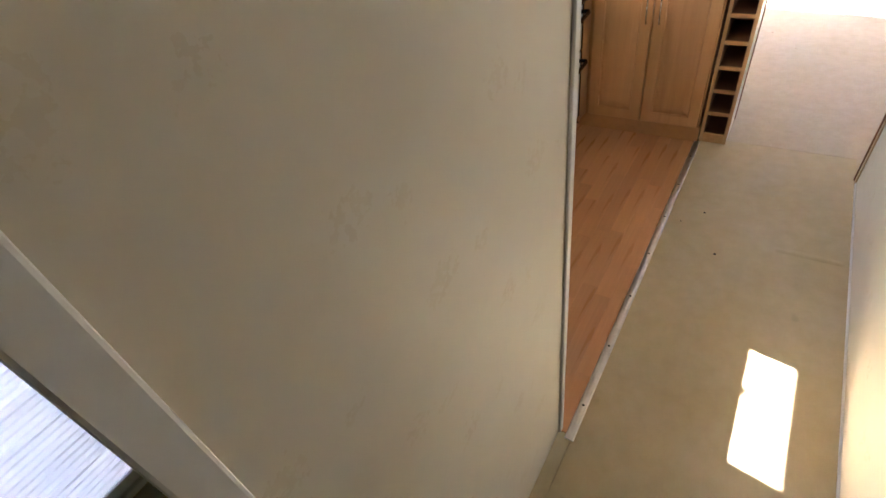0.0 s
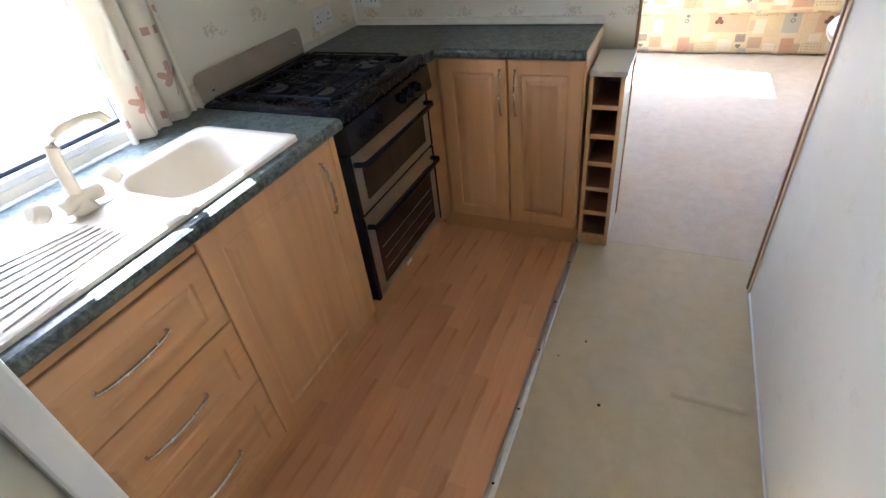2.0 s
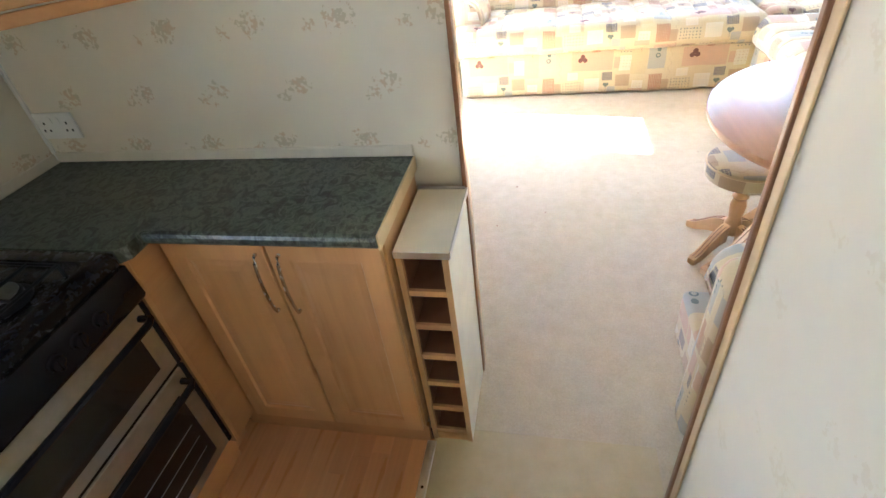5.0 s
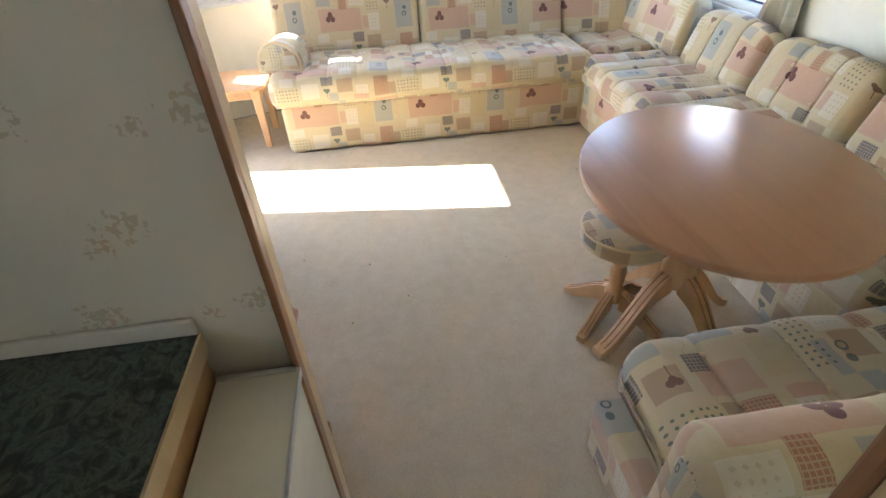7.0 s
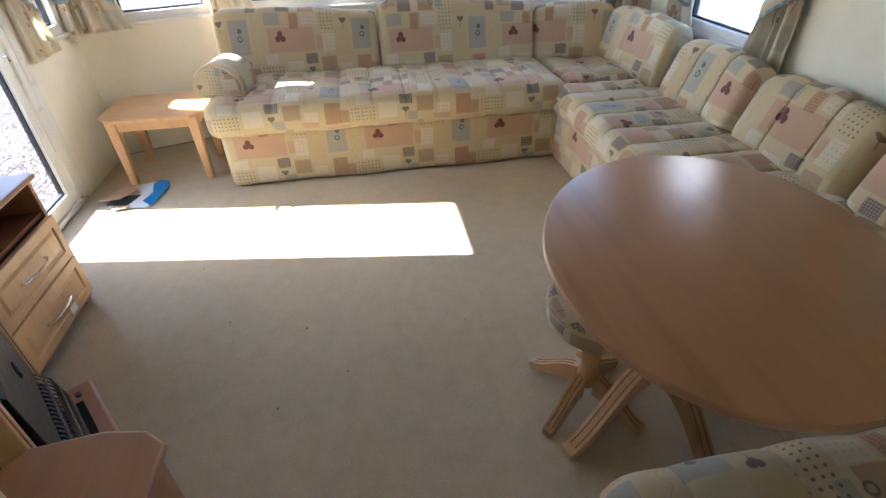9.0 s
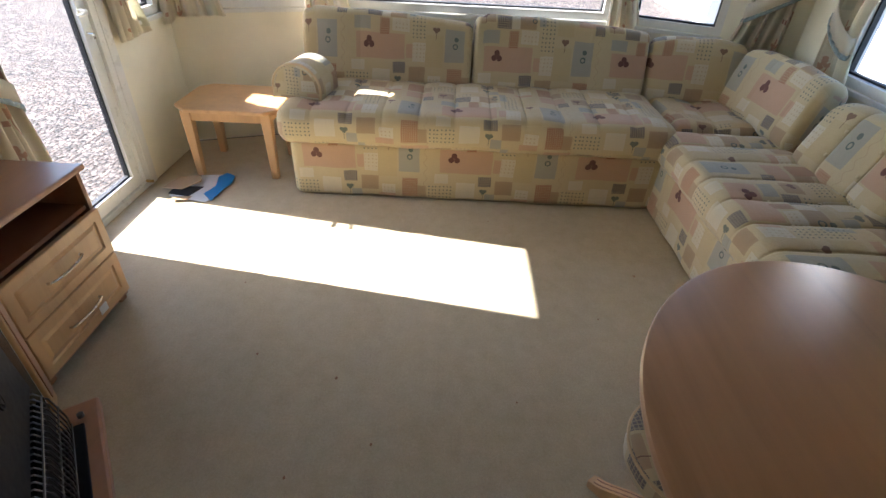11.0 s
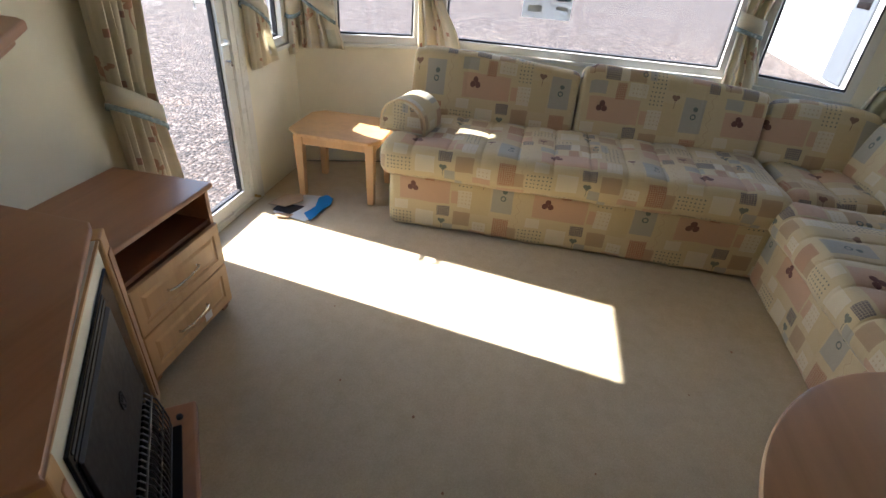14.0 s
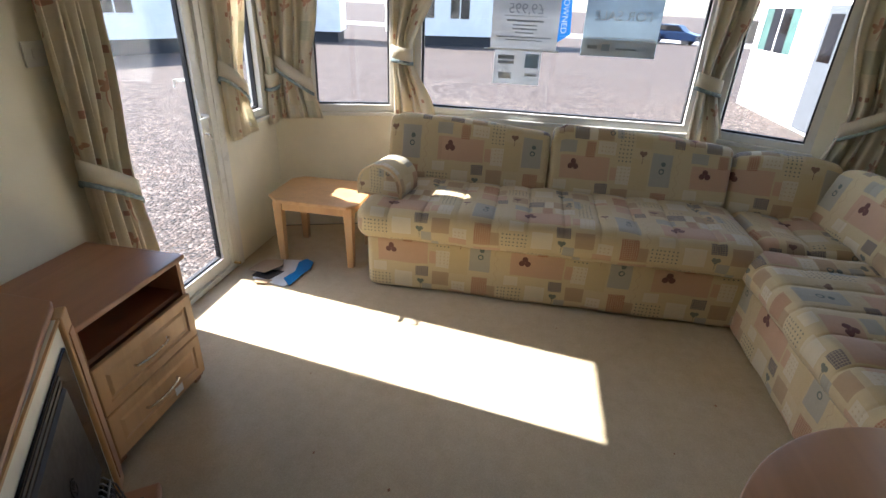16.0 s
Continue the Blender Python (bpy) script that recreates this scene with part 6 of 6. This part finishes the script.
# ---- outside ----
GZ = -0.65
structure("ground", boxed(-400, 400, -400, 400, GZ - 0.2, GZ), M_GRAVEL, "reddish gravel yard", "ground")
M_ROAD = plain("pale_concrete", (0.42, 0.40, 0.37), 0.9, 0, 0.1, 0.4, 0.3, 30)
structure("road", prism(bmesh.new(), [(44, -40), (52, -40), (66, 40), (58, 40)], GZ + 0.001, GZ + 0.012), M_ROAD, "pale concrete road", "road")


def mobile_home(label, m, length, width, high=2.5, wins=((0.8, 1.6), (3.2, 1.2), (6.0, 1.6)), door=None, skirt=False):
    """A clad holiday home on blocks: x along its length, its front at y = 0, its depth to +y."""
    T = thing("mobile_home", label, "mobile home", "mobile homes in the yard")
    z0 = 0.55
    # solid dark block in place of the shaded gap below the home
    part("underfloor_shade", moved(boxed(0.15, length - 0.15, 0.12, width - 0.12, 0.0, z0 - 0.01), m), M_SHADE, T, "dark block standing for shade under the floor")
    if skirt:
        part("skirt", moved(boxed(0, length, 0.0, 0.04, 0.0, z0 - 0.012), m), M_CLAD, T, "white skirting panel")
    part("wall", moved(boxed(0, length, 0.02, width, z0, z0 + high), m), M_CLAD, T)
    nb = int(high / 0.14)
    bm = bmesh.new()
    for k in range(nb):
        z = z0 + 0.14 * k
        prism(bm, [(0.019, z), (-0.012, z + 0.004), (0.0, z + 0.137), (0.019, z + 0.139)], 0, length, axis="x")
    part("cladding", moved(bm, m), M_CLAD, T, "white horizontal cladding boards")
    part("roof", moved(prism(bmesh.new(), [(-0.12, z0 + high), (width / 2, z0 + high + 0.35), (width + 0.12, z0 + high), (width + 0.12, z0 + high + 0.06), (width / 2, z0 + high + 0.42), (-0.12, z0 + high + 0.06)], -0.1, length + 0.1, axis="x"), m), M_FENCE, T)
    for x, w in wins:
        bm = bmesh.new()
        zb, zt = z0 + 0.85, z0 + 1.95
        for a in ((x, x + w, zb, zb + 0.06), (x, x + w, zt - 0.06, zt), (x, x + 0.06, zb + 0.06, zt - 0.06), (x + w - 0.06, x + w, zb + 0.06, zt - 0.06), (x + w / 2 - 0.03, x + w / 2 + 0.03, zb + 0.06, zt - 0.06)):
            box(bm, a[0], a[1], -0.045, -0.014, a[2], a[3])
        wf = part("window", moved(bm, m), M_UPVC, T)
        part("pane", moved(boxed(x + 0.06, x + w - 0.06, -0.030, -0.018, zb + 0.06, zt - 0.06), m), M_OVENGLASS, wf)
        if skirt:
            for cx in (x + 0.06, x + w - 0.50):
                part("curtain", moved(boxed(cx, cx + 0.44, -0.034, -0.031, zb + 0.06, zt - 0.06), m), M_TEAL, wf, "teal curtain behind the glass")
    if door is not None:
        d = part("door", moved(boxed(door, door + 0.8, -0.05, -0.014, (0.08 if skirt else z0 + 0.02), z0 + 1.95), m), M_SLATE if skirt else M_GREY, T)
        part("pane", moved(boxed(door + 0.15, door + 0.65, -0.056, -0.0505, z0 + 0.9, z0 + 1.8), m), M_OVENGLASS, d)
    return T


def placed(x, y, degrees):
    return Matrix.Translation((x, y, GZ)) @ Matrix.Rotation(radians(degrees), 4, "Z")


mobile_home("white clad mobile home across the yard", placed(33.0, 9.0, -68), 9.0, 3.6)
mobile_home("white clad mobile home beyond the gravel, front window", placed(30.0, 21.5, -75), 10.0, 3.6, 2.5, ((0.6, 1.4), (2.6, 1.8), (6.0, 1.4)))
mobile_home("white clad mobile home facing the glazed door", placed(14.0, 19.5, -25), 11.0, 3.6, 2.5, ((0.6, 1.2), (2.6, 1.8), (7.4, 1.4)), 5.6)
T = mobile_home("white mobile home close beside the bay", placed(19.9, -4.85, 180), 11.0, 3.4, 2.6, ((0.40, 2.1), (6.2, 1.4)), 3.65, True)
# added out of view: its eave keeps sun off the lower kitchen window
mobile_home("unseen mobile home added to shade the kitchen window", placed(-7.0, 4.39, 0), 10.4, 3.4, 2.8, ((1.0, 1.4), (5.0, 1.2)))
# fence and cars far off
T = thing("board_fence", "weathered dark board fence behind the cars", "fence")
for k in range(90):
    part("board", moved(boxed(0, 0.19, 0, 0.02, 0, 1.8), placed(62.0 - 0.04 * k, -34.0 + 0.2 * k, 101)), M_FENCE, T)


def car(label, m, paint):
    T = thing("car", label, "car", "parked cars")
    part("body", moved(prism(bmesh.new(), [(0, 0.30), (0.02, 0.72), (0.85, 0.92), (3.75, 0.98), (4.15, 0.88), (4.2, 0.34)], 0, 1.7, 0.06, 3, "y"), m), paint, T)
    part("roof", moved(prism(bmesh.new(), [(0.95, 0.92), (1.55, 1.40), (2.85, 1.43), (3.7, 0.98)], 0.10, 1.60, 0.05, 3, "y"), m), paint, T)
    part("glass", moved(prism(bmesh.new(), [(1.10, 0.97), (1.58, 1.34), (2.80, 1.36), (3.5, 1.0)], 0.085, 1.615, 0.02, 1, "y"), m), M_OVENGLASS, T, "dark car windows")
    for x in (0.8, 3.4):
        for y in (0.0, 1.52):
            w = moved(lathe(bmesh.new(), [(0.20, 0), (0.31, 0.01), (0.32, 0.09), (0.31, 0.17), (0.20, 0.18)], 0, 0, 20), m @ Matrix.Translation((x, y + 0.18 - 0.01, 0.32)) @ Matrix.Rotation(radians(90), 4, "X"))
            part("wheel", w, M_GASKET, T, "", True)
    for y in (0.2, 1.25):
        part("headlight", moved(boxed(-0.01, 0.05, y, y + 0.25, 0.60, 0.72, bevel=0.01), m), M_CHROME, T)


car("dark blue parked car on the far gravel", placed(50.0, -9.0, 60), M_CARBLUE)
car("dark blue parked hatchback on the far gravel", placed(49.5, -11.6, 60), M_CARBLUE)
T = thing("feather_flag", "tall blue feather flag with white lettering", "flag")
fm = placed(33.0, 0.15, 90)
part("pole", moved(tube(bmesh.new(), [(0, 0, 0), (0, 0, 3.6)], 0.02, 8), fm), M_ALU, T)
part("cloth", moved(prism(bmesh.new(), [(-0.62, 3.2), (-0.75, 1.0), (-0.05, 0.55), (-0.03, 3.6), (-0.35, 3.6)], -0.01, 0.01, axis="y"), fm), M_BLUE, T)
lm = Matrix.Translation((33.0 - 0.016, 0.15 - 0.36, GZ + 1.85)) @ Matrix(((0, 0, -1, 0), (0, -1, 0, 0), (-1, 0, 0, 0), (0, 0, 0, 1)))
lettering("OWNED", 0.42, lm, M_PAPERW, T)
# white hand rail beside the side window
T = thing("hand_rail", "white slatted hand rail of a deck outside", "railing")
for z in (0.35, 1.15):
    part("rail", boxed(6.0, 11.0, -4.52, -4.46, z - 0.03, z + 0.03), M_CLAD, T)
for k in range(38):
    part("slat", boxed(6.05 + 0.13 * k, 6.09 + 0.13 * k, -4.51, -4.47, 0.381, 1.119), M_CLAD, T)
part("deck", boxed(6.0, 11.0, -6.0, -4.46, GZ, 0.31), M_CLAD, T, "pale deck base")

# ---- window light ----
window_light("sky_kitchen", (2.03, YL + 0.20, 1.30), (2.03, 1.0, 0.7), 0.50, 0.65, 0.6)

# ---- laminate strips of the kitchen floor, last ----
floor = structure("floor_kitchen", boxed(HALL_X1, 3.36, 1.4005, YL, -0.0118, -0.0062), M_PLINTH, "reddish laminate strip floor", "floor")
strip_meshes = {}
rng = random.Random(5)
WS = 0.0655
y = 1.408
while y < 2.12:
    x = HALL_X1 + 0.002 - rng.uniform(0, 0.35)
    while x < 3.36:
        length = rng.choice((0.30, 0.38, 0.46, 0.54))
        a, b = max(x, HALL_X1 + 0.002), min(x + length, 3.358)
        if b - a > 0.02:
            key = round(b - a, 3)
            if key not in strip_meshes:
                bm = boxed(0, b - a - 0.0003, 0, WS - 0.0003, -0.006, 0.0)
                me = bpy.data.meshes.new("strip")
                bm.to_mesh(me)
                bm.free()
                me.materials.append(M_LAM)
                strip_meshes[key] = me
            ob = new("strip", strip_meshes[key])
            ob.parent = floor
            ob.location = (a, y, rng.uniform(-0.0002, 0.0002))
        x += length
    y += WS
